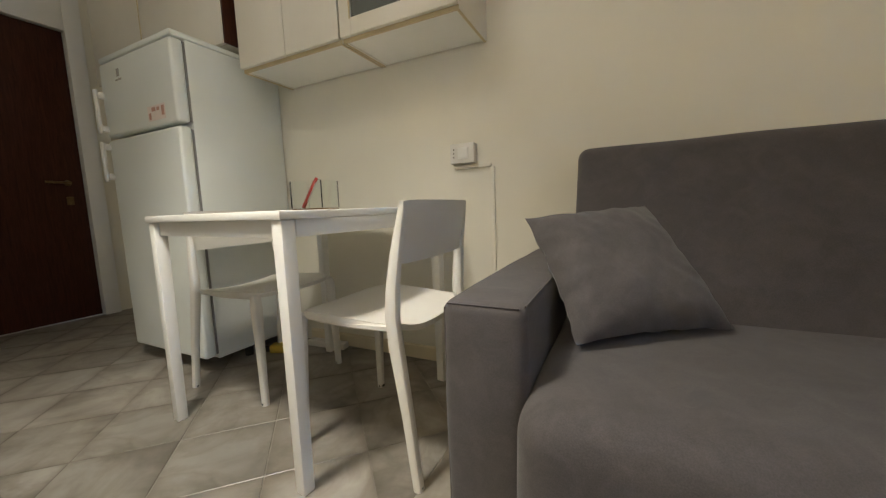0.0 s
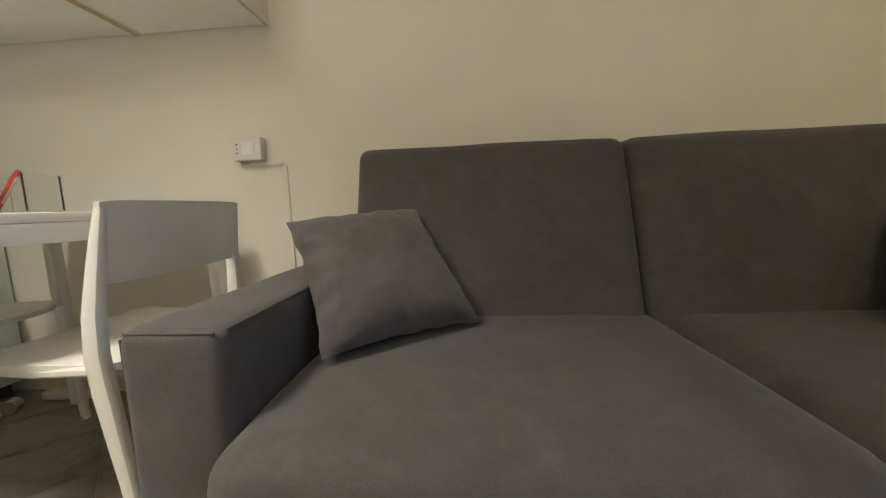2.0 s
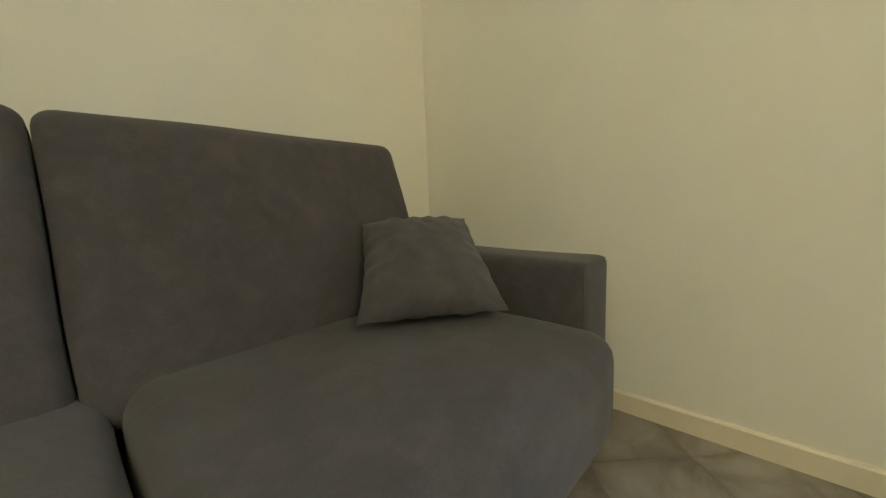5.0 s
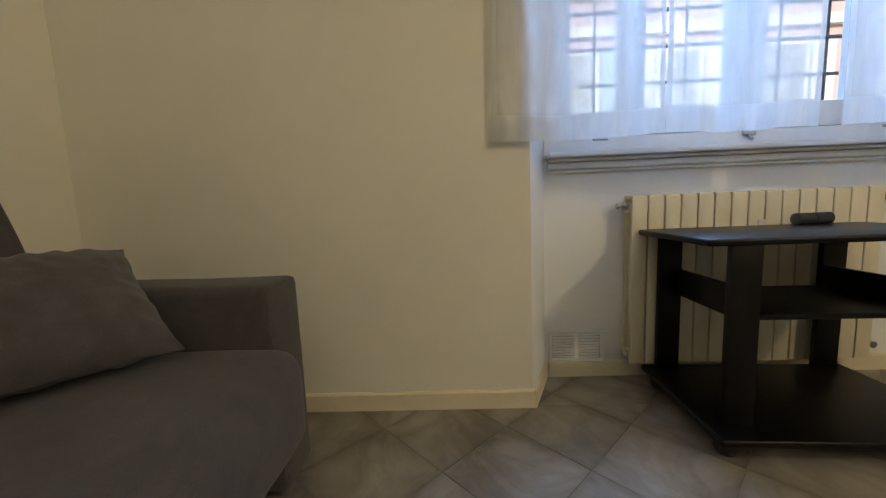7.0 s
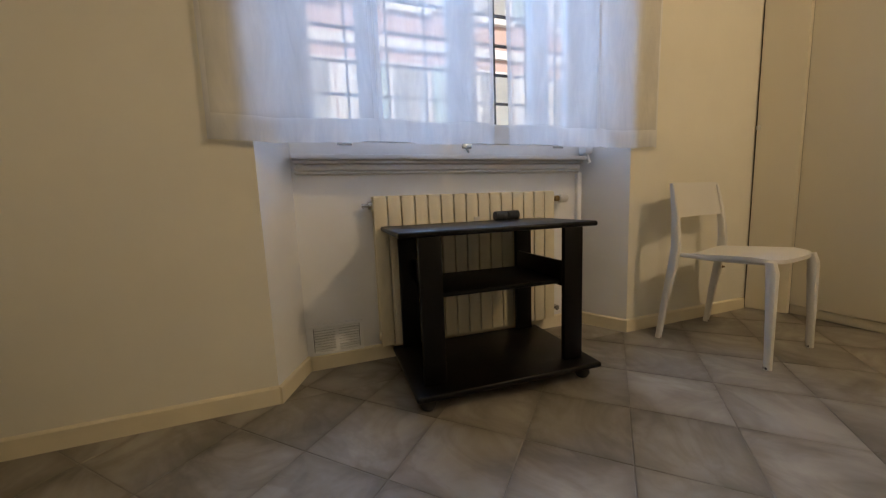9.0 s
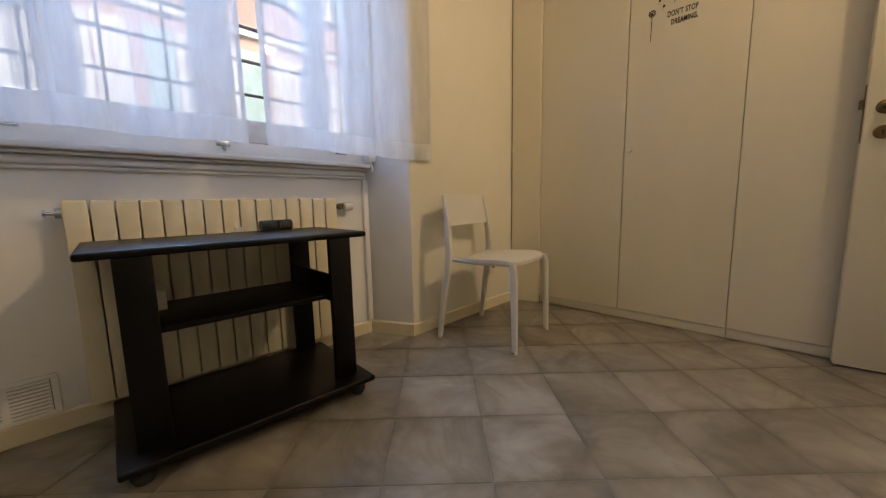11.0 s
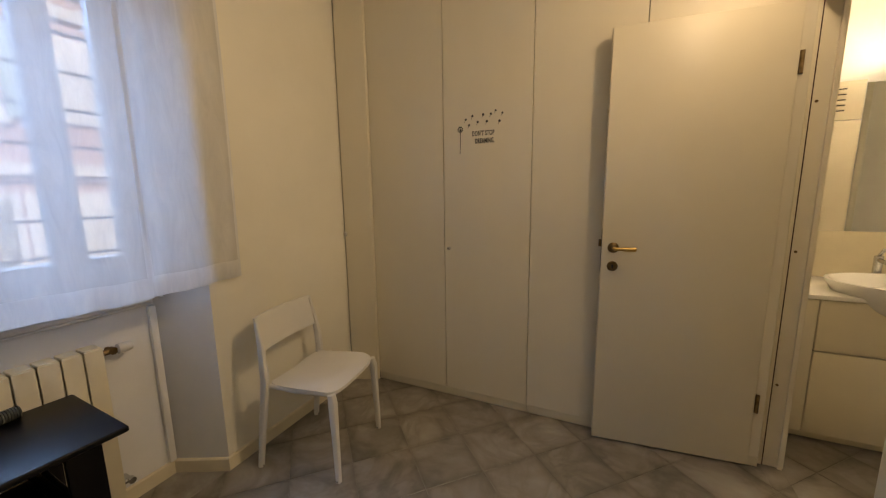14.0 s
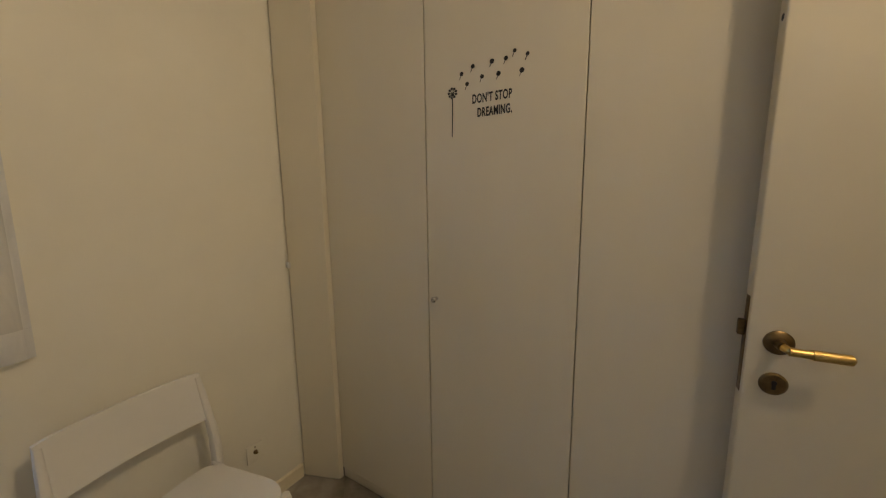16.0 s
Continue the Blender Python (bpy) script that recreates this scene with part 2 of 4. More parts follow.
# ---- building helpers ----
def box(bm, x0, x1, y0, y1, z0, z1, r=0.0, seg=2):
    """A box, with its edges rounded by r, added to bm."""
    c = bmesh.ops.create_cube(bm, size=1.0, matrix=Matrix.Translation(((x0 + x1) / 2, (y0 + y1) / 2, (z0 + z1) / 2))
                              @ Matrix.Diagonal((abs(x1 - x0), abs(y1 - y0), abs(z1 - z0), 1)))
    if r > 0:
        edges = list({e for v in c["verts"] for e in v.link_edges})
        bmesh.ops.bevel(bm, geom=edges, offset=r, segments=seg, profile=0.5, affect="EDGES", clamp_overlap=True)
    return bm


def boxed(*a, **k):
    return box(bmesh.new(), *a, **k)


def prism(bm, pts, z0, z1, axis="z"):
    """A polygon drawn out from z0 to z1 along an axis."""
    def at(p, h):
        return (p[0], p[1], h) if axis == "z" else (h, p[0], p[1]) if axis == "x" else (p[0], h, p[1])
    lo, hi = [bm.verts.new(at(p, z0)) for p in pts], [bm.verts.new(at(p, z1)) for p in pts]
    n = len(pts)
    bm.faces.new(lo), bm.faces.new(hi)
    for i in range(n):
        bm.faces.new((lo[i], lo[(i + 1) % n], hi[(i + 1) % n], hi[i]))
    bmesh.ops.recalc_face_normals(bm, faces=bm.faces[:])
    return bm


def rod(bm, a, b, r0, r1=None, seg=16):
    """A tapered round bar from a to b."""
    a, b = Vector(a), Vector(b)
    m = Matrix.Translation((a + b) / 2) @ (b - a).to_track_quat("Z", "Y").to_matrix().to_4x4()
    bmesh.ops.create_cone(bm, cap_ends=True, segments=seg, radius1=r0, radius2=r0 if r1 is None else r1, depth=(b - a).length, matrix=m)
    return bm


def sweep(bm, pts, sizes, seg=10, square=0.0):
    """A bar through pts whose half-widths (along x and y of its section) are given at each; square 0 round, 1 boxy."""
    rings = []
    n = len(pts)
    for i, p in enumerate(pts):
        d = (Vector(pts[min(i + 1, n - 1)]) - Vector(pts[max(i - 1, 0)])).normalized()
        side = Vector((0, 1, 0))
        up = d.cross(side).normalized()
        side = up.cross(d)
        ring = []
        for k in range(seg):
            a = 2 * math.pi * (k + 0.5) / seg
            c, s = math.cos(a), math.sin(a)
            e = 1 - 0.6 * square
            c, s = math.copysign(abs(c) ** e, c), math.copysign(abs(s) ** e, s)
            ring.append(bm.verts.new(Vector(p) + up * c * sizes[i][0] + side * s * sizes[i][1]))
        rings.append(ring)
    for a, b in zip(rings, rings[1:]):
        for k in range(seg):
            bm.faces.new((a[k], a[(k + 1) % seg], b[(k + 1) % seg], b[k]))
    bm.faces.new(rings[0]), bm.faces.new(rings[-1])
    bmesh.ops.recalc_face_normals(bm, faces=bm.faces[:])
    return bm


def lathe(bm, profile, seg=24, m=Matrix()):
    """A turned shape from (radius, height) pairs."""
    rings = [[bm.verts.new(m @ Vector((r * math.cos(2 * math.pi * k / seg), r * math.sin(2 * math.pi * k / seg), z))) for k in range(seg)] for r, z in profile]
    for a, b in zip(rings, rings[1:]):
        for k in range(seg):
            bm.faces.new((a[k], a[(k + 1) % seg], b[(k + 1) % seg], b[k]))
    bm.faces.new(rings[0]), bm.faces.new(rings[-1])
    bmesh.ops.recalc_face_normals(bm, faces=bm.faces[:])
    return bm


def soft_box(bm, x0, x1, y0, y1, z0, z1, r, bulge=(0, 0, 0), wobble=0.0, n=8):
    """An upholstered block: rounded edges, faces swelling by bulge, slightly uneven."""
    c = Vector(((x0 + x1) / 2, (y0 + y1) / 2, (z0 + z1) / 2))
    h = Vector(((x1 - x0) / 2, (y1 - y0) / 2, (z1 - z0) / 2))

    def steps(e):
        rim = [-e, -e + 0.12 * r, -e + 0.3 * r, -e + 0.6 * r]
        mid = [(-1 + 2 * i / n) * (e - r) for i in range(n + 1)]
        return rim + mid + [-v for v in reversed(rim)]
    seen = {}

    def vert(p):
        key = tuple(round(v, 5) for v in p)
        if key not in seen:
            q = Vector([max(-(h[i] - r), min(h[i] - r, p[i])) for i in range(3)])
            d = Vector(p) - q
            o = q + d.normalized() * r if d.length > 1e-6 else Vector(p)
            f = [1 - (p[i] / h[i]) ** 2 for i in range(3)]
            for i in range(3):
                j, k = (i + 1) % 3, (i + 2) % 3
                o[i] += (p[i] / h[i]) * bulge[i] * max(0.0, f[j] * f[k])
            if wobble:
                o += noise.noise_vector((o + c) * 5.0) * wobble
            seen[key] = bm.verts.new(o + c)
        return seen[key]
    for i in range(3):
        j, k = (i + 1) % 3, (i + 2) % 3
        sj, sk = steps(h[j]), steps(h[k])
        for s in (-1, 1):
            for a in range(len(sj) - 1):
                for b in range(len(sk) - 1):
                    quad = []
                    for u, w in ((sj[a], sk[b]), (sj[a + 1], sk[b]), (sj[a + 1], sk[b + 1]), (sj[a], sk[b + 1])):
                        p = [0, 0, 0]
                        p[i], p[j], p[k] = s * h[i], u, w
                        quad.append(vert(p))
                    bm.faces.new(quad if s > 0 else quad[::-1])
    return bm


def smooth(me, degrees=35):
    me.shade_smooth()
    me.set_sharp_from_angle(angle=radians(degrees))


def mesh_of(name, bm, material, soft=True):
    me = bpy.data.meshes.new(name)
    bm.to_mesh(me)
    bm.free()
    me.materials.append(material)
    if soft:
        smooth(me)
    return me


def part(name, bm, material, parent, label=""):
    ob = new(name, mesh_of(name, bm, material))
    ob.parent = parent
    return tagged(ob, label)


def thing(name, label, category, m=Matrix(), group="", kind=""):
    ob = new(name)
    ob.empty_display_size = 0.05
    ob.matrix_world = m
    return tagged(ob, label, category, group, kind)


def solid(name, bm, material, label, category, m=Matrix(), group="", kind=""):
    ob = new(name, mesh_of(name, bm, material))
    ob.matrix_world = m
    return tagged(ob, label, category, group, kind)


def setting(name, bm, material, label, category):
    return solid(name, bm, material, label, category, kind="structure")


def placed(x, y, z, rz=0):
    return pose(x, y, z, 0, 0, rz)


# ---- structure ----
H = 2.95
setting("wall_north", boxed(-5.7, 0.0, 0.0, 0.15, -0.1, H), PLASTER, "cream painted plaster wall behind the sofa", "wall")
bm = prism(bmesh.new(), [(0, 0.15), (0, -1.61), (0.05, -1.60), (0.42, -1.50), (0.42, 0.15)], -0.1, H)
setting("wall_east_north_pier", bm, PLASTER, "cream painted wall beside the window recess", "wall")
bm = prism(bmesh.new(), [(0, -1.61), (0.23, -1.71), (0.30, -1.71), (0.42, -1.50), (0.05, -1.60)], -0.1, H)
setting("wall_reveal_north", bm, RECESS, "white painted splayed reveal of the window recess", "wall")
bm = prism(bmesh.new(), [(0, -3.28), (0.05, -3.29), (0.42, -3.40), (0.42, -5.1), (0, -5.1)], -0.1, H)
setting("wall_east_south_pier", bm, PLASTER, "cream painted wall behind the single chair", "wall")
bm = prism(bmesh.new(), [(0, -3.28), (0.23, -3.165), (0.30, -3.165), (0.42, -3.40), (0.05, -3.29)], -0.1, H)
setting("wall_reveal_south", bm, RECESS, "white painted splayed reveal beside the single chair", "wall")
setting("wall_east_parapet", boxed(0.23, 0.42, -3.165, -1.71, -0.1, 0.9), RECESS, "white painted wall under the window", "wall")
bm = boxed(0.0, 0.42, -3.28, -1.61, 2.35, H)
setting("wall_east_lintel", bm, RECESS, "white painted lintel over the window recess", "wall")
setting("wall_south", boxed(-2.36, 0.0, -5.1, -4.95, -0.1, H), PLASTER, "cream wall behind the wardrobe", "wall")
bm = box(boxed(-2.44, -2.36, -5.3, -4.372, -0.1, H), -2.44, -2.36, -3.575, -2.72, -0.1, H)
box(bm, -2.44, -2.36, -4.372, -3.575, 2.115, H)
setting("wall_bathroom_east", bm, PLASTER, "cream wall with the bathroom doorway", "wall")
setting("wall_kitchen_south", boxed(-5.7, -2.36, -2.72, -2.6, -0.1, H), PLASTER, "cream wall across from the kitchen units", "wall")
bm = box(boxed(-5.7, -5.55, -2.6, -1.14, -0.1, H), -5.7, -5.55, -0.12, 0.0, -0.1, H)
box(bm, -5.7, -5.55, -1.14, -0.12, 2.70, H)
setting("wall_west", bm, PLASTER, "cream wall with the entrance door", "wall")
# Unseen slab added outside the entrance to stop sun leaking in.
setting("wall_sun_block", boxed(-6.1, -5.95, -2.8, 0.4, -0.1, H), PLASTER, "unseen slab added to block sun leaking round the entrance door", "wall")
setting("wall_bathroom_south", boxed(-4.1, -2.44, -5.3, -5.15, -0.1, H), RECESS, "white bathroom wall behind the basin", "wall")
setting("wall_bathroom_west", boxed(-4.1, -4.0, -5.15, -2.72, -0.1, H), RECESS, "white bathroom end wall", "wall")
setting("ceiling", boxed(-6.1, 0.5, -5.3, 0.15, H, H + 0.15), CEILING, "white painted ceiling", "ceiling")


def skirting(name, a, b, inward, h=0.068, t=0.012):
    """A skirting board from a to b with a rounded top, standing off the wall towards inward."""
    a, b, n = Vector((*a, 0)), Vector((*b, 0)), Vector((*inward, 0)).normalized()
    bm = bmesh.new()
    prof = [(0, 0), (t, 0), (t, h - 0.007), (t * 0.7, h - 0.002), (t * 0.35, h), (0, h)]
    ends = [[bm.verts.new(p + n * u + Vector((0, 0, z))) for u, z in prof] for p in (a, b)]
    k = len(prof)
    for i in range(k):
        bm.faces.new((ends[0][i], ends[0][(i + 1) % k], ends[1][(i + 1) % k], ends[1][i]))
    bm.faces.new(ends[0]), bm.faces.new(ends[1])
    bmesh.ops.recalc_face_normals(bm, faces=bm.faces[:])
    return setting(name, bm, SKIRTING, "cream painted skirting board", "skirting")


skirting("baseboard_north", (-3.5, 0), (0, 0), (0, -1))
skirting("baseboard_east_north", (0, -0.012), (0, -1.613), (-1, 0))
skirting("baseboard_recess_north", (-0.010, -1.61), (0.23, -1.71), (-0.4, -1))
skirting("baseboard_recess", (0.23, -1.722), (0.23, -3.155), (-1, 0))
skirting("baseboard_recess_south", (-0.010, -3.28), (0.23, -3.165), (-0.45, 1))
skirting("baseboard_east_south", (0, -3.275), (0, -4.205), (-1, 0))

# ---- window ----
WY0, WY1, WZ0, WZ1 = -3.165, -1.71, 0.90, 2.35
window = thing("window_1", "white painted wooden window with four tall panes", "window", placed(0.27, -2.44, WZ0), kind="structure")


def local(bm, ob):
    bmesh.ops.transform(bm, matrix=ob.matrix_world.inverted(), verts=bm.verts[:])
    return bm


def wpart(name, bm, mat, parent=None, label=""):
    return part(name, local(bm, window), mat, parent or window, label)


FRAMEPAINT = varied("window_paint", (0.76, 0.76, 0.75), 0.45, 5, 0.08, 60, 0.15)
panes = [(-2.01, -1.82), (-2.425, -2.11), (-2.88, -2.565), (-3.15, -2.98)]
bm = boxed(0.225, 0.30, WY0, WY1, 0.9, 0.985, r=0.006)
box(bm, 0.24, 0.30, WY0, WY0 + 0.04, 0.985, WZ1), box(bm, 0.24, 0.30, WY1 - 0.04, WY1, 0.985, WZ1), box(bm, 0.24, 0.30, WY0 + 0.04, WY1 - 0.04, WZ1 - 0.05, WZ1)
wpart("window_frame", bm, FRAMEPAINT)
for lo, hi in ((-2.4935, -1.752), (-3.123, -2.4965)):
    inner = [p for p in panes if lo - 0.03 < (p[0] + p[1]) / 2 < hi + 0.03]
    inner = [(max(a, lo + 0.03), min(b, hi - 0.03)) for a, b in inner]
    bm = boxed(0.246, 0.296, lo, hi, 0.99, 1.085, r=0.004)
    box(bm, 0.246, 0.296, lo, hi, 2.23, 2.30, r=0.004)
    ys = sorted([lo] + [v for p in inner for v in p] + [hi])
    for a, b in zip(ys[0::2], ys[1::2]):
        box(bm, 0.246, 0.296, a, b, 1.085, 2.23, r=0.004)
    sash = wpart("sash", bm, FRAMEPAINT)
    for a, b in inner:
        pane = wpart("pane", boxed(0.268, 0.273, a - 0.006, b + 0.006, 1.08, 2.235), GLASS, window)
        pane.visible_shadow = False
bm = boxed(0.217, 0.246, -2.520, -2.470, 0.962, 0.985, r=0.004)
rod(bm, (0.222, -2.495, 0.962), (0.205, -2.495, 0.945), 0.006)
wpart("latch", bm, CHROME, label="small metal window latch")
for y in (-1.93, -3.02):
    wpart("hinge", rod(bmesh.new(), (0.226, y - 0.03, 0.975), (0.226, y + 0.03, 0.975), 0.006), CHROME)
bm = boxed(0.16, 0.23, WY0 + 0.006, WY1 - 0.006, 0.905, 0.925, r=0.005)
wpart("window_sill", bm, FRAMEPAINT)
bm = boxed(0.186, 0.232, WY0 + 0.012, WY1 - 0.012, 0.8915, 0.9035, r=0.004)
box(bm, 0.205, 0.232, WY0 + 0.012, WY1 - 0.012, 0.862, 0.8912, r=0.009, seg=4)
box(bm, 0.214, 0.232, WY0 + 0.012, WY1 - 0.012, 0.848, 0.8617, r=0.006, seg=3)
wpart("moulding", bm, FRAMEPAINT, label="moulded white trim under the sill")
bm = boxed(0.15, 0.20, -3.185, -3.135, 0.935, 0.975, r=0.006)
wpart("roller_bracket", rod(bm, (0.17, -3.16, 0.935), (0.15, -3.16, 0.89), 0.008), FRAMEPAINT)
setting("trim_recess", boxed(0.208, 0.232, -3.165, -3.135, 0.07, 0.845, r=0.006), RECESS, "white upright cable trunking in the recess corner", "trim")

grille = thing("window_grille", "dark iron security grille outside the window", "window grille", placed(0.44, -2.44, 0.9), kind="structure")
for i in range(10):
    y = -1.593 - i * 0.196
    part("upright_bar", local(rod(bmesh.new(), (0.44, y, 0.88), (0.44, y, 2.42), 0.0055, seg=8), grille), IRON, grille)
for i in range(10):
    z = 0.938 + i * 0.15
    part("cross_bar", local(boxed(0.430, 0.450, -3.42, -1.48, z - 0.0045, z + 0.0045), grille), IRON, grille)


def curtain(y0, y1, x, seed, left_in=0.0):
    """One sheer panel from the rod to its hem, gently waved."""
    rng = random.Random(seed)
    f1, f2, p1, p2 = rng.uniform(9, 13), rng.uniform(21, 30), rng.uniform(0, 6), rng.uniform(0, 6)
    ob = thing("curtain", "sheer white voile curtain panel with a stitched hem", "curtain", placed(x, (y0 + y1) / 2, 0.94), group="curtain panels at the window")

    def surf(z0, z1, nz, dx, u0=0.0, u1=1.0, ny=44):
        bm = bmesh.new()
        rows = []
        for k in range(nz + 1):
            z = z0 + (z1 - z0) * k / nz
            amp = 0.35 + 0.65 * (2.4 - z) / 1.5
            row = []
            for i in range(ny + 1):
                u = u0 + (u1 - u0) * i / ny
                y = y0 + (y1 - y0) * u
                w = 0.006 * math.sin(f1 * u * 1.6 + p1) + 0.005 * math.sin(f2 * u + p2 + z * 0.9)
                w += 0.005 * noise.noise((y * 3, z * 1.2, seed))
                drop = 0.004 * math.sin(f1 * 0.6 * u + p2)
                shrink = 0.012 * math.sin(z * 2.3 + seed) * (u - 0.5)
                row.append(bm.verts.new((dx + w * amp, y - (y0 + y1) / 2 + shrink, z - 0.94 + drop)))
            rows.append(row)
        for a, b in zip(rows, rows[1:]):
            for i in range(ny):
                bm.faces.new((a[i], a[i + 1], b[i + 1], b[i]))
        return bm
    part("cloth", surf(0.94, 2.42, 30, 0), SHEER, ob)
    part("hem", surf(0.94, 1.022, 4, -0.003), HEM, ob)
    e = 0.016 / (y1 - y0)
    for u0, u1 in ((0.0, e), (1.0 - e, 1.0)):
        part("side_hem", surf(1.0225, 2.42, 30, -0.003, u0, u1, 3), HEM, ob)
    return ob


curtain(-2.035, -1.482, -0.022, 1)
curtain(-2.515, -2.028, -0.036, 2)
curtain(-3.052, -2.565, -0.034, 3)
curtain(-3.432, -3.042, -0.022, 4)
rail = thing("curtain_rod", "thin white curtain rod above the window", "curtain rod", placed(-0.030, -2.44, 2.425))
part("rod", rod(bmesh.new(), (0, -1.02, 0), (0, 1.02, 0), 0.008), WHITE, rail)
for s in (-1, 1):
    part("bracket", rod(bmesh.new(), (0, s * 0.99, 0), (0.030, s * 0.99, 0), 0.006), WHITE, rail)

# ---- outside ----
setting("ground", boxed(0.55, 400, -200, 200, -1.3, -1.2), GROUND, "grey asphalt street outside the window", "ground")
house = thing("apartment_building", "pink plastered apartment building across the street", "building", placed(9.0, -2.0, -1.2))
part("wall", boxed(0, 8, -22, 22, 0, 14), FACADE, house)
part("roof", boxed(-0.5, 8, -22.3, 22.3, 14, 14.4), FACADETRIM, house)
for k in range(4):
    part("string_course", boxed(-0.12, 0, -22, 22, 3.0 + k * 3.2, 3.25 + k * 3.2), FACADETRIM, house)
    for j in range(-5, 6):
        y = j * 2.7
        z = 0.9 + k * 3.2
        win = part("window", box(boxed(-0.06, 0.0, y - 0.62, y + 0.62, z, z + 1.75), -0.14, 0, y - 0.7, y + 0.7, z - 0.12, z), FACADETRIM, house)
        part("pane", boxed(-0.075, -0.055, y - 0.5, y + 0.5, z + 0.1, z + 1.65), GLASS, win)
        for s in (-1, 1):
            part("shutter", boxed(-0.11, -0.001, y + s * 0.95 - 0.28, y + s * 0.95 + 0.28, z, z + 1.75, r=0.01), FACADETRIM if (j + k) % 3 else SHUTTER, house)

# ---- sofa ----
sofa = thing("sofa", "grey-brown fabric two-seat sofa with square arms", "sofa", placed(-1.235, -0.5, 0))


def spart(name, bm, mat, label=""):
    return part(name, local(bm, sofa), mat, sofa, label)


spart("base", soft_box(bmesh.new(), -2.04, -0.43, -0.86, -0.06, 0.035, 0.22, 0.02), SOFA)
spart("armrest", soft_box(bmesh.new(), -2.195, -2.036, -0.905, -0.06, 0.03, 0.568, 0.022, (0.004, 0.006, 0.006), 0.003), SOFA)
spart("armrest", soft_box(bmesh.new(), -0.434, -0.275, -0.905, -0.06, 0.03, 0.568, 0.022, (0.004, 0.006, 0.006), 0.003), SOFA)
for x0, x1 in ((-2.046, -1.198), (-1.188, -0.424)):
    bm = soft_box(bmesh.new(), x0, x1, -0.980, -0.30, 0.185, 0.427, 0.055, (0.0, 0.010, 0.012), 0.004, n=12)
    spart("seat_cushion", bm, SOFA)


def back_cushion(x0, x1):
    bm = soft_box(bmesh.new(), x0, x1, -0.455, -0.04, 0.36, 0.908, 0.035, (0.0, 0.012, 0.008), 0.004, n=12)
    for v in bm.verts:
        k = (v.co.z - 0.36) / 0.545
        if v.co.y < -0.15:
            v.co.y += 0.190 * k
    return bm


spart("back_cushion", back_cushion(-2.02, -1.233), SOFA)
spart("back_cushion", back_cushion(-1.229, -0.430), SOFA)
for x0 in (-2.194, -0.433):
    bm = rod(bmesh.new(), (x0 + 0.012, -0.8985, 0.5625), (x0 + 0.147, -0.8985, 0.5625), 0.0020, seg=8)
    rod(bm, (x0 + 0.1530, -0.88, 0.5625), (x0 + 0.1530, -0.1, 0.5625), 0.0020, seg=8)
    rod(bm, (x0 + 0.0065, -0.8985, 0.06), (x0 + 0.0065, -0.8985, 0.555), 0.0020, seg=8)
    spart("piping", bm, SOFA)
for x, y in ((-2.12, -0.84), (-0.35, -0.84), (-2.12, -0.12), (-0.35, -0.12)):
    spart("foot", lathe(bmesh.new(), [(0.02, 0), (0.022, 0.035)], 12, Matrix.Translation((x, y, 0))), RUBBER)


def pillow(tl, tr, br, bl, thick, seed, label):
    """A scatter cushion between its four corners: pinched edges, a sewn rim, pulled creases near the corners."""
    tl, tr, br, bl = (Vector(c) for c in (tl, tr, br, bl))
    mid = (tl + tr + br + bl) / 4
    nrm = ((tr - bl).cross(tl - br)).normalized()
    if nrm.y > 0:
        nrm = -nrm
    bm = bmesh.new()
    n = 44
    for s in (-1, 1):
        g = []
        for i in range(n + 1):
            row = []
            for j in range(n + 1):
                u, v = -1 + 2 * i / n, -1 + 2 * j / n
                pu, pv = u * (1 - 0.075 * (1 - v * v)), v * (1 - 0.070 * (1 - u * u))
                pu, pv = pu * 1.02, pv * 1.02
                a, b = (pu + 1) / 2, (pv + 1) / 2
                p = bl * (1 - a) * (1 - b) + br * a * (1 - b) + tr * a * b + tl * (1 - a) * b
                p += (tr - tl) * 0.020 * noise.noise((u * 2 + seed, v * 4, 1.0)) + (tl - bl) * 0.013 * noise.noise((u * 4, v * 2 + seed, 2.0))
                full = max(0.0, (1 - abs(u) ** 3.2) * (1 - abs(v) ** 3.2)) ** 0.62
                edge = max(abs(u), abs(v))
                near = max(0.0, edge - 0.45) / 0.55
                c = 0.010 * noise.noise((u * 1.7 + seed, v * 1.7, s)) * full
                pull = math.sin(9.5 * math.atan2(v + 0.12 * noise.noise((u * 3, v * 3, seed)), u) * 1.9 + seed)
                c += 0.0100 * pull * near * near * (0.55 + 0.9 * noise.noise((u * 1.3 - seed, v * 1.3, 5.0))) * full ** 0.5
                c += 0.004 * noise.noise((u * 6 + seed, v * 6, 3.0)) * full
                if 0.955 < edge < 0.985:
                    c += 0.0022
                row.append(bm.verts.new(p - mid + nrm * s * (thick / 2 * full + max(c, -0.4 * thick * full))))
            g.append(row)
        for i in range(n):
            for j in range(n):
                q = (g[i][j], g[i + 1][j], g[i + 1][j + 1], g[i][j + 1])
                bm.faces.new(q if s < 0 else q[::-1])
    bmesh.ops.remove_doubles(bm, verts=bm.verts[:], dist=0.0008)
    bmesh.ops.recalc_face_normals(bm, faces=bm.faces[:])
    return solid("scatter_cushion", bm, CUSHION, label, "cushion", Matrix.Translation(mid), group="cushions on the sofa")


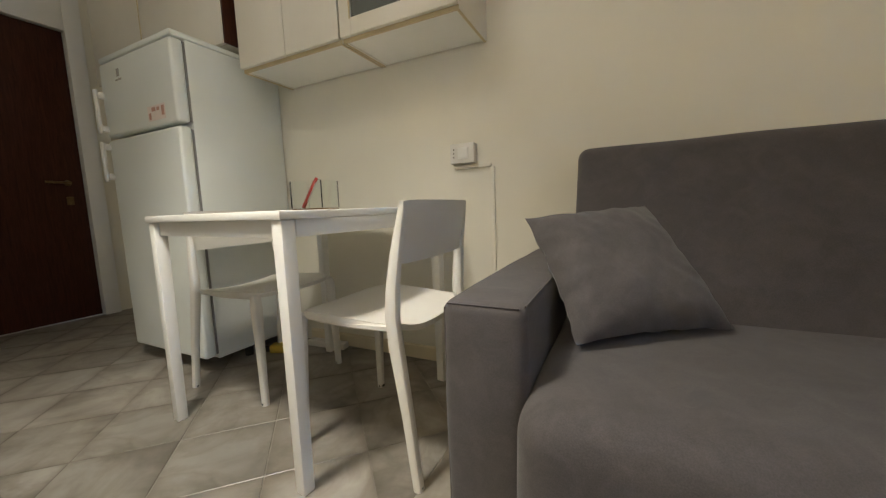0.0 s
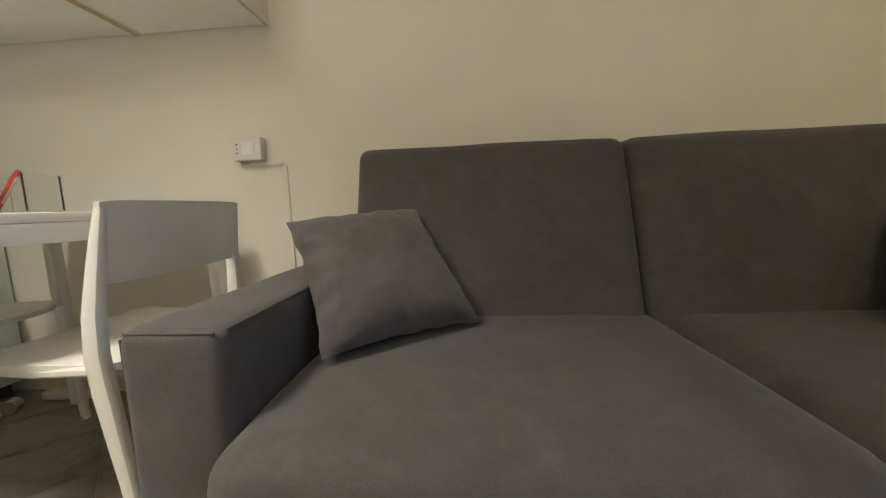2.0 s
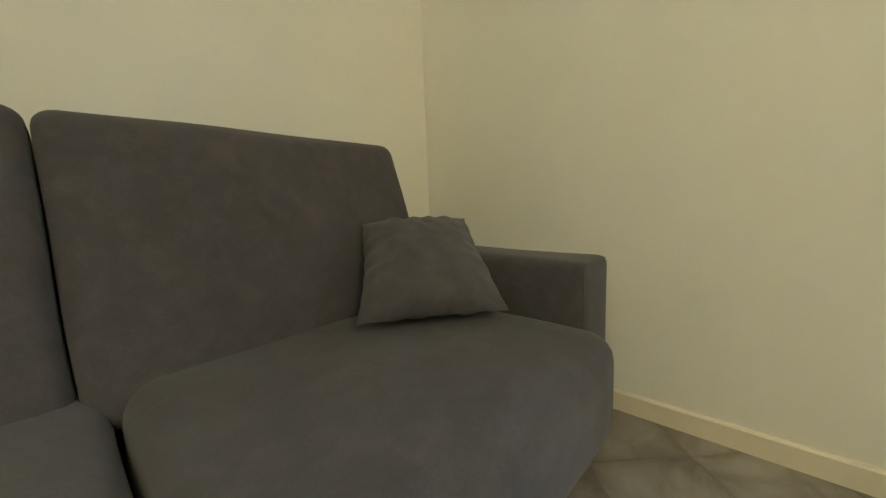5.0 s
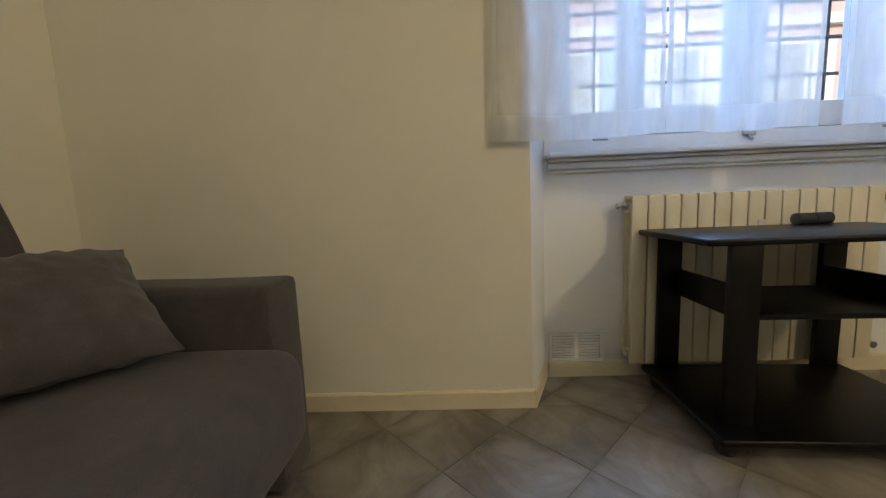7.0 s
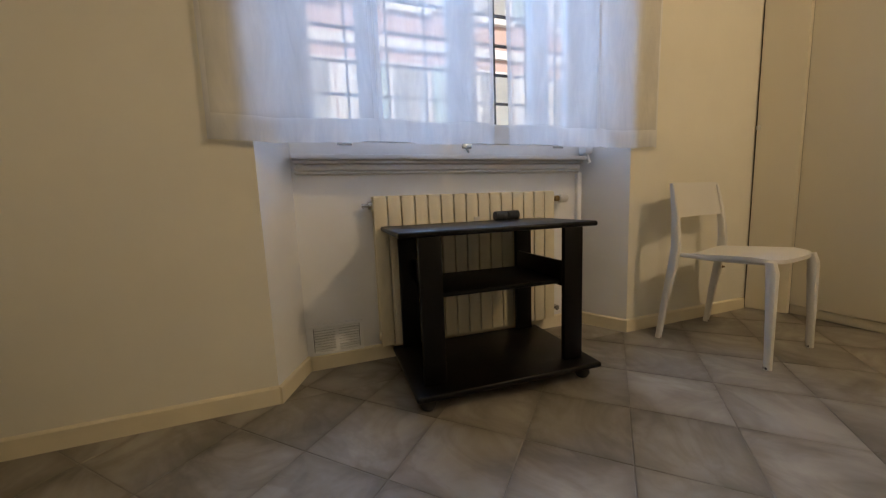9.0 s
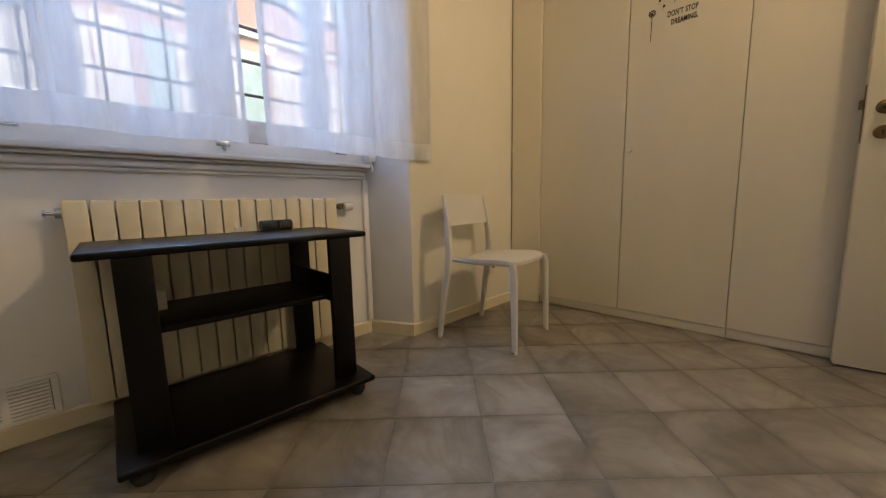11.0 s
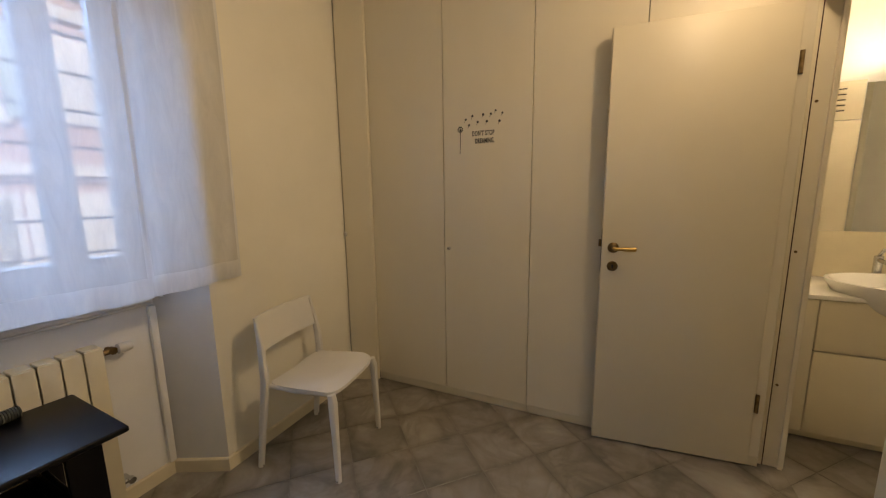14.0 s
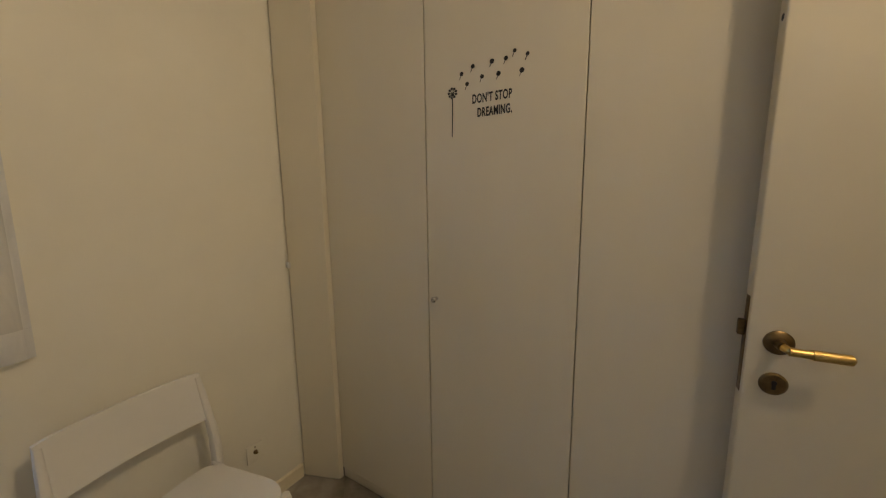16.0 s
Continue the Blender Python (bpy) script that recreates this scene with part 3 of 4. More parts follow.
pillow((-2.119, -0.528, 0.700), (-1.838, -0.362, 0.722), (-1.672, -0.527, 0.455), (-1.972, -0.724, 0.450), 0.150, 3, "plain grey-brown square cushion leaning on the sofa arm")
pillow((-0.662, -0.395, 0.664), (-0.385, -0.520, 0.664), (-0.535, -0.766, 0.463), (-0.815, -0.572, 0.466), 0.145, 8, "plain grey-brown cushion leaning in the sofa corner")

# ---- dining set ----
CHAIRS = "white plastic chairs"


def build_chair(m):
    """A stackable plastic chair; its front is +x."""
    ch = thing("dining_chair", "white moulded plastic chair with a curved backrest", "chair", m, group=CHAIRS)
    bm = bmesh.new()
    n = 16
    top, low = [], []
    for i in range(n + 1):
        a, b = [], []
        for j in range(n + 1):
            u, v = -1 + 2 * i / n, -1 + 2 * j / n
            e = 5
            k = max(abs(u), abs(v)) / ((abs(u) ** e + abs(v) ** e) ** (1 / e)) if (u or v) else 1
            x, y = 0.006 + u * k * 0.197, v * k * (0.205 + 0.012 * u)
            dish = -0.014 * (1 - v * v) * (1 - 0.5 * u) + 0.010 * u - 0.012 * max(0, u - 0.6) / 0.4
            a.append(bm.verts.new((x, y, 0.440 + dish)))
            b.append(bm.verts.new((x, y, 0.424 + dish)))
        top.append(a), low.append(b)
    for i in range(n):
        for j in range(n):
            bm.faces.new((top[i][j], top[i + 1][j], top[i + 1][j + 1], top[i][j + 1]))
            bm.faces.new((low[i][j], low[i][j + 1], low[i + 1][j + 1], low[i + 1][j]))
    rim = [(i, 0) for i in range(n)] + [(n, j) for j in range(n)] + [(i, n) for i in range(n, 0, -1)] + [(0, j) for j in range(n, 0, -1)]
    for (a, b), (c, d) in zip(rim, rim[1:] + rim[:1]):
        bm.faces.new((top[a][b], low[a][b], low[c][d], top[c][d]))
    bmesh.ops.recalc_face_normals(bm, faces=bm.faces[:])
    part("seat", bm, PLASTIC, ch)
    bm = bmesh.new()
    nu, nv = 18, 6
    front, rear = [], []
    for i in range(nu + 1):
        a, b = [], []
        for j in range(nv + 1):
            u, v = -1 + 2 * i / nu, j / nv
            z = 0.597 + v * 0.165 - 0.004 * (abs(u) ** 14) * v
            x = -0.172 - 0.030 * v - 0.022 * (1 - u * u)
            a.append(bm.verts.new((x + 0.006, u * 0.203, z)))
            b.append(bm.verts.new((x - 0.006, u * 0.203, z)))
        front.append(a), rear.append(b)
    for i in range(nu):
        for j in range(nv):
            bm.faces.new((front[i][j], front[i + 1][j], front[i + 1][j + 1], front[i][j + 1]))
            bm.faces.new((rear[i][j], rear[i][j + 1], rear[i + 1][j + 1], rear[i + 1][j]))
    rim = [(i, 0) for i in range(nu)] + [(nu, j) for j in range(nv)] + [(i, nv) for i in range(nu, 0, -1)] + [(0, j) for j in range(nv, 0, -1)]
    for (a, b), (c, d) in zip(rim, rim[1:] + rim[:1]):
        bm.faces.new((front[a][b], rear[a][b], rear[c][d], front[c][d]))
    bmesh.ops.recalc_face_normals(bm, faces=bm.faces[:])
    part("backrest", bm, PLASTIC, ch)
    for s in (-1, 1):
        pts = [(-0.225, s * 0.220, 0), (-0.200, s * 0.216, 0.2), (-0.172, s * 0.212, 0.38), (-0.163, s * 0.210, 0.46), (-0.168, s * 0.209, 0.54), (-0.177, s * 0.202, 0.62), (-0.191, s * 0.198, 0.70), (-0.200, s * 0.195, 0.748)]
        part("leg", sweep(bmesh.new(), pts, [(0.013, 0.014), (0.016, 0.015), (0.021, 0.016), (0.021, 0.016), (0.019, 0.015), (0.016, 0.013), (0.012, 0.011), (0.009, 0.009)], 12, 0.4), PLASTIC, ch)
        pts = [(0.203, s * 0.204, 0), (0.198, s * 0.200, 0.2), (0.192, s * 0.196, 0.39), (0.184, s * 0.192, 0.428)]
        part("leg", sweep(bmesh.new(), pts, [(0.013, 0.013), (0.016, 0.015), (0.020, 0.019), (0.016, 0.018)], 12, 0.4), PLASTIC, ch)
        for x, y in ((-0.224, s * 0.220), (0.202, s * 0.204)):
            part("foot_cap", lathe(bmesh.new(), [(0.0115, 0.0), (0.0135, 0.004), (0.0135, 0.012)], 12, Matrix.Translation((x, y, -0.0005))), RUBBER, ch)
        part("side_rail", sweep(bmesh.new(), [(-0.165, s * 0.196, 0.425), (0.0, s * 0.196, 0.418), (0.176, s * 0.186, 0.424)], [(0.010, 0.008), (0.009, 0.008), (0.010, 0.008)], 8, 0.5), PLASTIC, ch)
    return ch


chair = build_chair(placed(-2.585, -0.522, 0, 180))
copy_thing(chair, placed(-3.325, -0.41, 0, 0))
copy_thing(chair, placed(-0.318, -3.605, 0, 188))

table = thing("dining_table", "square white table with a thin laminate top", "table", placed(-2.955, -0.485, 0, -5.2))
part("tabletop", boxed(-0.375, 0.375, -0.375, 0.375, 0.724, 0.746, r=0.003), WHITE, table)
for a, b in ((-1, -1), (-1, 1), (1, -1), (1, 1)):
    bm = boxed(a * 0.349 - 0.020, a * 0.349 + 0.020, b * 0.349 - 0.020, b * 0.349 + 0.020, 0.0, 0.723, r=0.004)
    for v in bm.verts:
        if v.co.z < 0.3:
            v.co.x, v.co.y = a * 0.351 + (v.co.x - a * 0.349) * 0.86, b * 0.351 + (v.co.y - b * 0.349) * 0.86
    part("leg", bm, WHITE, table, "tapered white leg")
for s in (-1, 1):
    part("apron", boxed(-0.318, 0.318, s * 0.345 - 0.012, s * 0.345 + 0.012, 0.678, 0.7235, r=0.002), WHITE, table)
    part("apron", boxed(s * 0.345 - 0.012, s * 0.345 + 0.012, -0.318, 0.318, 0.678, 0.7235, r=0.002), WHITE, table)

vase = thing("glass_holder", "clear square glass holder with a dark foot on the table", "glass holder", placed(-3.06, -0.34, 0.7465, 6))
part("base", boxed(-0.08, 0.08, -0.055, 0.055, 0.0, 0.010, r=0.003), OLDBRASS, vase, "dark foot")
for x0, x1, y0, y1 in ((-0.08, -0.075, -0.055, 0.055), (0.075, 0.08, -0.055, 0.055), (-0.075, 0.075, -0.055, -0.05), (-0.075, 0.075, 0.05, 0.055)):
    part("wall", boxed(x0, x1, y0, y1, 0.0122, 0.122), GLASS, vase)
pen = thing("pen", "red pen with a white clip leaning in the glass", "pen", pose(-3.096, -0.372, 0.7595, -15, 22, 0))
part("barrel", rod(bmesh.new(), (0, 0, 0), (0, 0, 0.128), 0.0075), RED, pen)
part("clip", boxed(0.0072, 0.0090, -0.0035, 0.0035, 0.03, 0.118, r=0.0006), PAPER, pen, "white pen clip")
part("cap", rod(bmesh.new(), (0, 0, 0.128), (0, 0, 0.138), 0.0078, 0.006), RED, pen)

# ---- kitchen ----


def wall_unit(x0, x1, doors, glazed):
    label = "cream wall cabinet with a glazed door" if glazed else "cream laminate wall cabinet with plain doors"
    u = thing("wall_cabinet", label, "cabinet", placed(x0, 0, 1.405), group="kitchen wall cabinets")
    w, d, h = x1 - x0, 0.285, 0.72
    bm = boxed(0.0, 0.016, -d, -0.002, 0, h)
    box(bm, w - 0.016, w, -d, -0.002, 0, h), box(bm, 0.016, w - 0.016, -d, -0.002, h - 0.016, h), box(bm, 0.016, w - 0.016, -0.01, -0.002, 0.016, h - 0.016)
    box(bm, 0.016, w - 0.016, -d + 0.03, -0.012, 0.34, 0.352)
    part("body", bm, LAMINATE, u)
    part("bottom_panel", boxed(0.016, w - 0.016, -d + 0.006, -0.008, 0.003, 0.016), UNDERSIDE, u, "pale underside panel")
    bm = boxed(0.001, w - 0.001, -d - 0.001, -d + 0.006, -0.002, 0.014)
    box(bm, 0.001, 0.010, -d + 0.006, -0.006, -0.003, 0.002), box(bm, w - 0.010, w - 0.001, -d + 0.006, -0.006, -0.003, 0.002)
    part("edge_strip", bm, EDGING, u, "worn beige edge strip")
    for i in range(doors):
        a, b = w * i / doors + 0.002, w * (i + 1) / doors - 0.002
        if glazed:
            bm = boxed(a, a + 0.055, -d - 0.022, -d - 0.002, 0.012, h, r=0.003)
            box(bm, b - 0.055, b, -d - 0.022, -d - 0.002, 0.012, h, r=0.003)
            box(bm, a + 0.055, b - 0.055, -d - 0.022, -d - 0.002, 0.012, 0.075, r=0.003), box(bm, a + 0.055, b - 0.055, -d - 0.022, -d - 0.002, h - 0.06, h, r=0.003)
            dr = part("door", bm, LAMINATE, u)
            part("pane", boxed(a + 0.053, b - 0.053, -d - 0.014, -d - 0.010, 0.073, h - 0.058), SMOKED, dr, "smoked glass pane")
            part("bead", boxed(a + 0.05, a + 0.056, -d - 0.024, -d - 0.0215, 0.07, h - 0.055), EDGING, dr, "beige glazing bead")
        else:
            dr = part("door", boxed(a, b, -d - 0.022, -d - 0.002, 0.012, h, r=0.003), LAMINATE, u)
    return u


wall_unit(-2.900, -2.396, 1, True)
wall_unit(-3.505, -2.904, 2, False)
over = thing("over_fridge_cabinet", "white cabinet mounted above the fridge", "cabinet", placed(-4.31, 0, 1.56))
part("body", boxed(0, 0.70, -0.28, -0.002, 0, 0.75), LAMINATE, over)
part("door", boxed(0.002, 0.698, -0.302, -0.282, 0.002, 0.75, r=0.003), LAMINATE, over)
part("side_panel", boxed(0.7005, 0.712, -0.300, -0.002, 0.0, 0.75, r=0.001), BROWNDOOR, over, "dark brown wooden side panel")
part("edge_strip", boxed(-0.007, 0.0015, -0.303, -0.281, 0.002, 0.75, r=0.001), EDGING, over, "worn beige edge strip")
tall = thing("tall_cabinet", "beige tall cabinet beside the entrance", "cabinet", placed(-4.95, 0, 0))
part("body", boxed(0, 0.62, -0.27, -0.002, 1.60, 2.35, r=0.003), LAMINATE, tall)

fridge = thing("fridge", "white two-door fridge freezer on the tiled floor", "fridge", placed(-4.225, -0.01, 0))
part("body", boxed(0, 0.62, -0.475, 0, 0.06, 1.505, r=0.006), ENAMEL, fridge)
part("worktop", boxed(-0.002, 0.622, -0.535, 0.002, 1.5055, 1.53, r=0.006), ENAMEL, fridge)
low = part("lower_door", boxed(0, 0.62, -0.538, -0.482, 0.075, 1.135, r=0.014, seg=4), ENAMEL, fridge)
upp = part("upper_door", boxed(0, 0.62, -0.538, -0.482, 1.150, 1.50, r=0.014, seg=4), ENAMEL, fridge)
for nm, z0, z1 in (("lower_gasket", 0.085, 1.125), ("upper_gasket", 1.16, 1.495)):
    part("gasket", boxed(0.004, 0.616, -0.4835, -0.473, z0, z1), GASKET, fridge, "grey rubber door seal")
for parent, z0, z1 in ((low, 0.93, 1.125), (upp, 1.165, 1.375)):
    bm = boxed(0.004, 0.026, -0.578, -0.562, z0, z1, r=0.006, seg=3)
    box(bm, 0.006, 0.024, -0.564, -0.536, z0 + 0.01, z0 + 0.04, r=0.003), box(bm, 0.006, 0.024, -0.564, -0.536, z1 - 0.04, z1 - 0.01, r=0.003)
    part("handle", bm, PLASTIC, parent, "white bar handle")
bm = boxed(0.165, 0.190, -0.5395, -0.537, 1.415, 1.45)
box(bm, 0.150, 0.205, -0.5395, -0.537, 1.397, 1.405)
part("badge", bm, CHROME, upp, "small grey badge")
stick = part("energy_label", boxed(0.395, 0.535, -0.5392, -0.537, 1.175, 1.240), PAPER, upp, "pale label with faded red marks")
for x0, x1, z0, z1 in ((0.405, 0.422, 1.182, 1.21), (0.43, 0.46, 1.215, 1.232), (0.47, 0.49, 1.215, 1.23), (0.508, 0.528, 1.19, 1.232)):
    part("printed_mark", boxed(x0, x1, -0.5400, -0.5391, z0, z1), FADED, stick)
for x in (0.05, 0.57):
    for y in (-0.29, -0.05):
        part("foot", lathe(bmesh.new(), [(0.02, 0), (0.02, 0.065)], 12, Matrix.Translation((x, y, 0))), RUBBER, fridge)

switch = thing("switch_box", "white surface-mounted switch box on the wall", "switch", placed(-2.506, 0, 0.925))
part("box", boxed(-0.055, 0.055, -0.04, 0, 0, 0.083, r=0.004), PLASTIC, switch)
part("rocker", boxed(-0.018, 0.030, -0.044, -0.039, 0.018, 0.066, r=0.002), WHITE, switch)
for z in (0.026, 0.042, 0.058):
    part("pin_hole", rod(bmesh.new(), (-0.037, -0.0408, z), (-0.037, -0.0395, z), 0.003, seg=10), GAPSHADE, switch)
cable = thing("cable_trunking", "thin cable trunking painted like the wall", "cable trunking", placed(-2.387, 0, 0))
part("run", boxed(-0.165, 0.0, -0.012, 0, 0.905, 0.918, r=0.002), PLASTER, cable)
part("drop", boxed(-0.004, 0.014, -0.010, 0, 0.068, 0.9045, r=0.002), PLASTER, cable)

setting("door_2_frame", box(box(boxed(-5.56, -5.50, -0.20, -0.10, 0, 2.78, r=0.004), -5.56, -5.50, -1.16, -1.06, 0, 2.78, r=0.004), -5.56, -5.50, -1.06, -0.20, 2.10, 2.78, r=0.004), WHITE, "white painted frame of the entrance door", "door frame")
entrance = thing("door_2", "dark brown wooden entrance door, closed", "door", placed(-5.58, -0.63, 0), kind="structure")
part("leaf", boxed(-0.03, 0.03, -0.428, 0.428, 0.008, 2.655, r=0.003), BROWNDOOR, entrance)
bm = lathe(bmesh.new(), [(0.022, 0), (0.02, 0.01), (0.008, 0.014), (0.008, 0.045)], 16, Matrix.Translation((0.03, 0.34, 1.02)) @ Matrix.Rotation(radians(90), 4, "Y"))
box(bm, 0.066, 0.08, 0.21, 0.35, 1.012, 1.028, r=0.005)
part("handle", bm, OLDBRASS, entrance, "tarnished brass lever handle")
part("lock_plate", boxed(0.0302, 0.035, 0.32, 0.36, 0.86, 0.92, r=0.002), OLDBRASS, entrance)
board = thing("key_board", "small dark wall panel with brass keys beside the door", "key holder", placed(-5.35, 0, 1.80))
part("panel", boxed(-0.045, 0.045, -0.02, 0, 0, 0.22, r=0.003), BROWNDOOR, board)
for z in (0.05, 0.12, 0.17):
    part("key", boxed(-0.012, 0.012, -0.026, -0.0205, z - 0.022, z + 0.012, r=0.002), OLDBRASS, board)
note = thing("wall_note", "pale pinkish paper note pinned on the wall", "paper", placed(-5.2, 0, 1.50))
part("sheet", boxed(-0.05, 0.05, -0.003, 0, 0, 0.20), PAPER, note)

tool = thing("yellow_tool", "yellow plastic hand tool lying under the table", "tool", placed(-3.50, -0.2, 0, 25))
bm = boxed(-0.075, 0.03, -0.03, 0.03, 0.0, 0.045, r=0.01, seg=3)
part("body", bm, YELLOW, tool)
part("wheel", rod(bmesh.new(), (0.045, -0.022, 0.028), (0.045, 0.022, 0.028), 0.028, seg=20), CHROME, tool, "grey round wheel")
part("grip", boxed(-0.13, -0.07, -0.014, 0.014, 0.004, 0.03, r=0.006), RUBBER, tool, "black grip")
strip = thing("power_strip", "white power strip on the floor by the wall", "power strip", placed(-3.33, -0.06, 0, 4))
part("body", boxed(-0.12, 0.12, -0.025, 0.025, 0, 0.035, r=0.006), PLASTIC, strip)
for i in range(3):
    part("outlet", rod(bmesh.new(), (-0.07 + i * 0.07, 0, 0.0345), (-0.07 + i * 0.07, 0, 0.036), 0.018), WHITE, strip)

# ---- window corner ----
rad = thing("radiator", "cream enamelled column radiator under the window", "radiator", placed(0.185, -2.48, 0))
n = 15
for i in range(n):
    y = -0.46 + (i + 0.5) * 0.92 / n
    w = 0.92 / n
    bm = boxed(-0.040, -0.030, y - w / 2 + 0.0022, y + w / 2 - 0.0022, 0.085, 0.745, r=0.0035)
    box(bm, -0.030, 0.035, y - 0.007, y + 0.007, 0.10, 0.735), box(bm, 0.028, 0.036, y - w / 2 + 0.006, y + w / 2 - 0.006, 0.10, 0.735)
    box(bm, -0.035, 0.034, y - w / 2 + 0.0045, y + w / 2 - 0.0045, 0.737, 0.750, r=0.004)
    rod(bm, (0, y - w / 2, 0.12), (0, y + w / 2, 0.12), 0.019, seg=12), rod(bm, (0, y - w / 2, 0.70), (0, y + w / 2, 0.70), 0.019, seg=12)
    part("section", bm, RADIATOR, rad)
bm = rod(bmesh.new(), (0, -0.46, 0.71), (0, -0.50, 0.71), 0.012)
rod(bm, (0, -0.50, 0.71), (0.04, -0.50, 0.71), 0.010), rod(bm, (-0.012, -0.50, 0.71), (0.012, -0.50, 0.71), 0.015)
valve = part("valve", bm, OLDBRASS, rad, "tarnished metal radiator valve")
part("valve_knob", lathe(bmesh.new(), [(0.012, 0), (0.021, 0.006), (0.022, 0.04), (0.018, 0.052), (0.01, 0.055)], 18, Matrix.Translation((0, -0.512, 0.71)) @ Matrix.Rotation(radians(90), 4, "X")), PLASTIC, valve, "white valve knob")
bm = rod(bmesh.new(), (0, -0.46, 0.13), (0, -0.49, 0.13), 0.010)
rod(bm, (0, -0.49, 0.13), (0.045, -0.49, 0.13), 0.009), lathe(bm, [(0.014, -0.012), (0.014, 0.012)], 8, Matrix.Translation((-0.01, -0.49, 0.13)) @ Matrix.Rotation(radians(90), 4, "Y"))
part("return_valve", bm, CHROME, rad)
bm = rod(bmesh.new(), (0, 0.46, 0.71), (0, 0.475, 0.71), 0.016)
rod(bm, (0, 0.475, 0.71), (0, 0.495, 0.71), 0.006), rod(bm, (0, 0.495, 0.71), (0, 0.502, 0.71), 0.012, 0.009)
part("bleed_valve", bm, CHROME, rad, "small chrome bleed valve")
for y in (-0.40, 0.40):
    part("bracket", boxed(0.036, 0.046, y - 0.012, y + 0.012, 0.60, 0.66), RADIATOR, rad)
part("meter_clip", boxed(-0.046, -0.0402, -0.035, -0.005, 0.605, 0.640, r=0.003), PLASTIC, rad, "small white clip")

trolley = thing("tv_trolley", "dark wood television trolley on castors", "trolley", placed(-0.065, -2.428, 0, -2.5))
part("top_board", boxed(-0.212, 0.205, -0.390, 0.390, 0.600, 0.620, r=0.007, seg=3), DARKWOOD, trolley)
part("bottom_board", boxed(-0.272, 0.205, -0.366, 0.366, 0.056, 0.078, r=0.008, seg=3), DARKWOOD, trolley)
part("middle_shelf", boxed(-0.175, 0.165, -0.243, 0.243, 0.380, 0.398, r=0.005), DARKWOOD, trolley)
for sx in (-1, 1):
    for sy in (-1, 1):
        x = -0.196 if sx < 0 else 0.176
        part("leg", boxed(x - 0.011, x + 0.011, sy * 0.283 - 0.040, sy * 0.283 + 0.040, 0.0782, 0.5998, r=0.002), DARKWOOD, trolley)
        cx, cy = -0.215 if sx < 0 else 0.16, sy * 0.318
        bm = lathe(bmesh.new(), [(0.006, 0.0), (0.021, 0.006), (0.029, 0.022), (0.027, 0.036), (0.016, 0.048), (0.008, 0.052), (0.008, 0.0565)], 18, Matrix.Translation((cx, cy, 0)))
        part("castor", bm, RUBBER, trolley, "black ball castor")
for sy in (-1, 1):
    part("end_panel", boxed(-0.184, 0.164, sy * 0.252 - 0.008, sy * 0.252 + 0.008, 0.372, 0.470, r=0.003), DARKWOOD, trolley)

roll = thing("ribbed_roll", "dark grey ribbed roll lying on the trolley", "roll", placed(0.085, -2.625, 0.6415, 4))
for s in (-1, 1):
    bm = bmesh.new()
    prof = []
    for i in range(9):
        a = 0.004 + i * 0.0066
        prof += [(0.018, a), (0.021, a + 0.0016), (0.021, a + 0.0042), (0.018, a + 0.0058)]
    lathe(bm, prof, 20, Matrix.Rotation(radians(-90 * s), 4, "X"))
    part("half", bm, GREYROLL, roll)

small = thing("small_box", "small white plastic box on the trolley shelf", "box", placed(-0.01, -2.20, 0.3985, 3))
part("body", boxed(-0.022, 0.022, -0.024, 0.024, 0, 0.058, r=0.004), PLASTIC, small)
part("lid", boxed(-0.0225, 0.0225, -0.0245, 0.0245, 0.0582, 0.066, r=0.002), PLASTIC, small)

vent = thing("wall_vent", "white louvred air vent low on the wall", "vent", placed(0.23, -1.838, 0.134))
part("backing", boxed(-0.004, 0, -0.105, 0.105, -0.058, 0.058), GASKET, vent)
bm = box(boxed(-0.012, -0.002, -0.114, 0.114, 0.054, 0.068, r=0.002), -0.012, -0.002, -0.114, 0.114, -0.068, -0.054, r=0.002)
for y in (-0.107, 0.107, 0):
    box(bm, -0.012, -0.002, y - 0.008, y + 0.008, -0.054, 0.054)
part("frame", bm, RECESS, vent)
for i in range(9):
    z = -0.048 + i * 0.012
    for y in (-0.052, 0.052):
        part("slat", boxed(-0.010, -0.003, y - 0.044, y + 0.044, z - 0.0044, z + 0.0044), RECESS, vent)

socket = thing("wall_socket", "cream painted cable outlet with a brass plug on the wall", "socket", placed(0, -3.985, 0.235))
part("plate", boxed(-0.010, 0, -0.036, 0.036, 0, 0.080, r=0.004), PLASTER, socket)
part("plug", lathe(bmesh.new(), [(0.009, 0), (0.009, 0.004), (0.005, 0.006), (0.005, 0.014)], 16, Matrix.Translation((-0.010, 0, 0.046)) @ Matrix.Rotation(radians(-90), 4, "Y")), OLDBRASS, socket, "dark brass plug")
part("screw", rod(bmesh.new(), (-0.0112, 0, 0.068), (-0.0098, 0, 0.068), 0.003, seg=10), OLDBRASS, socket)

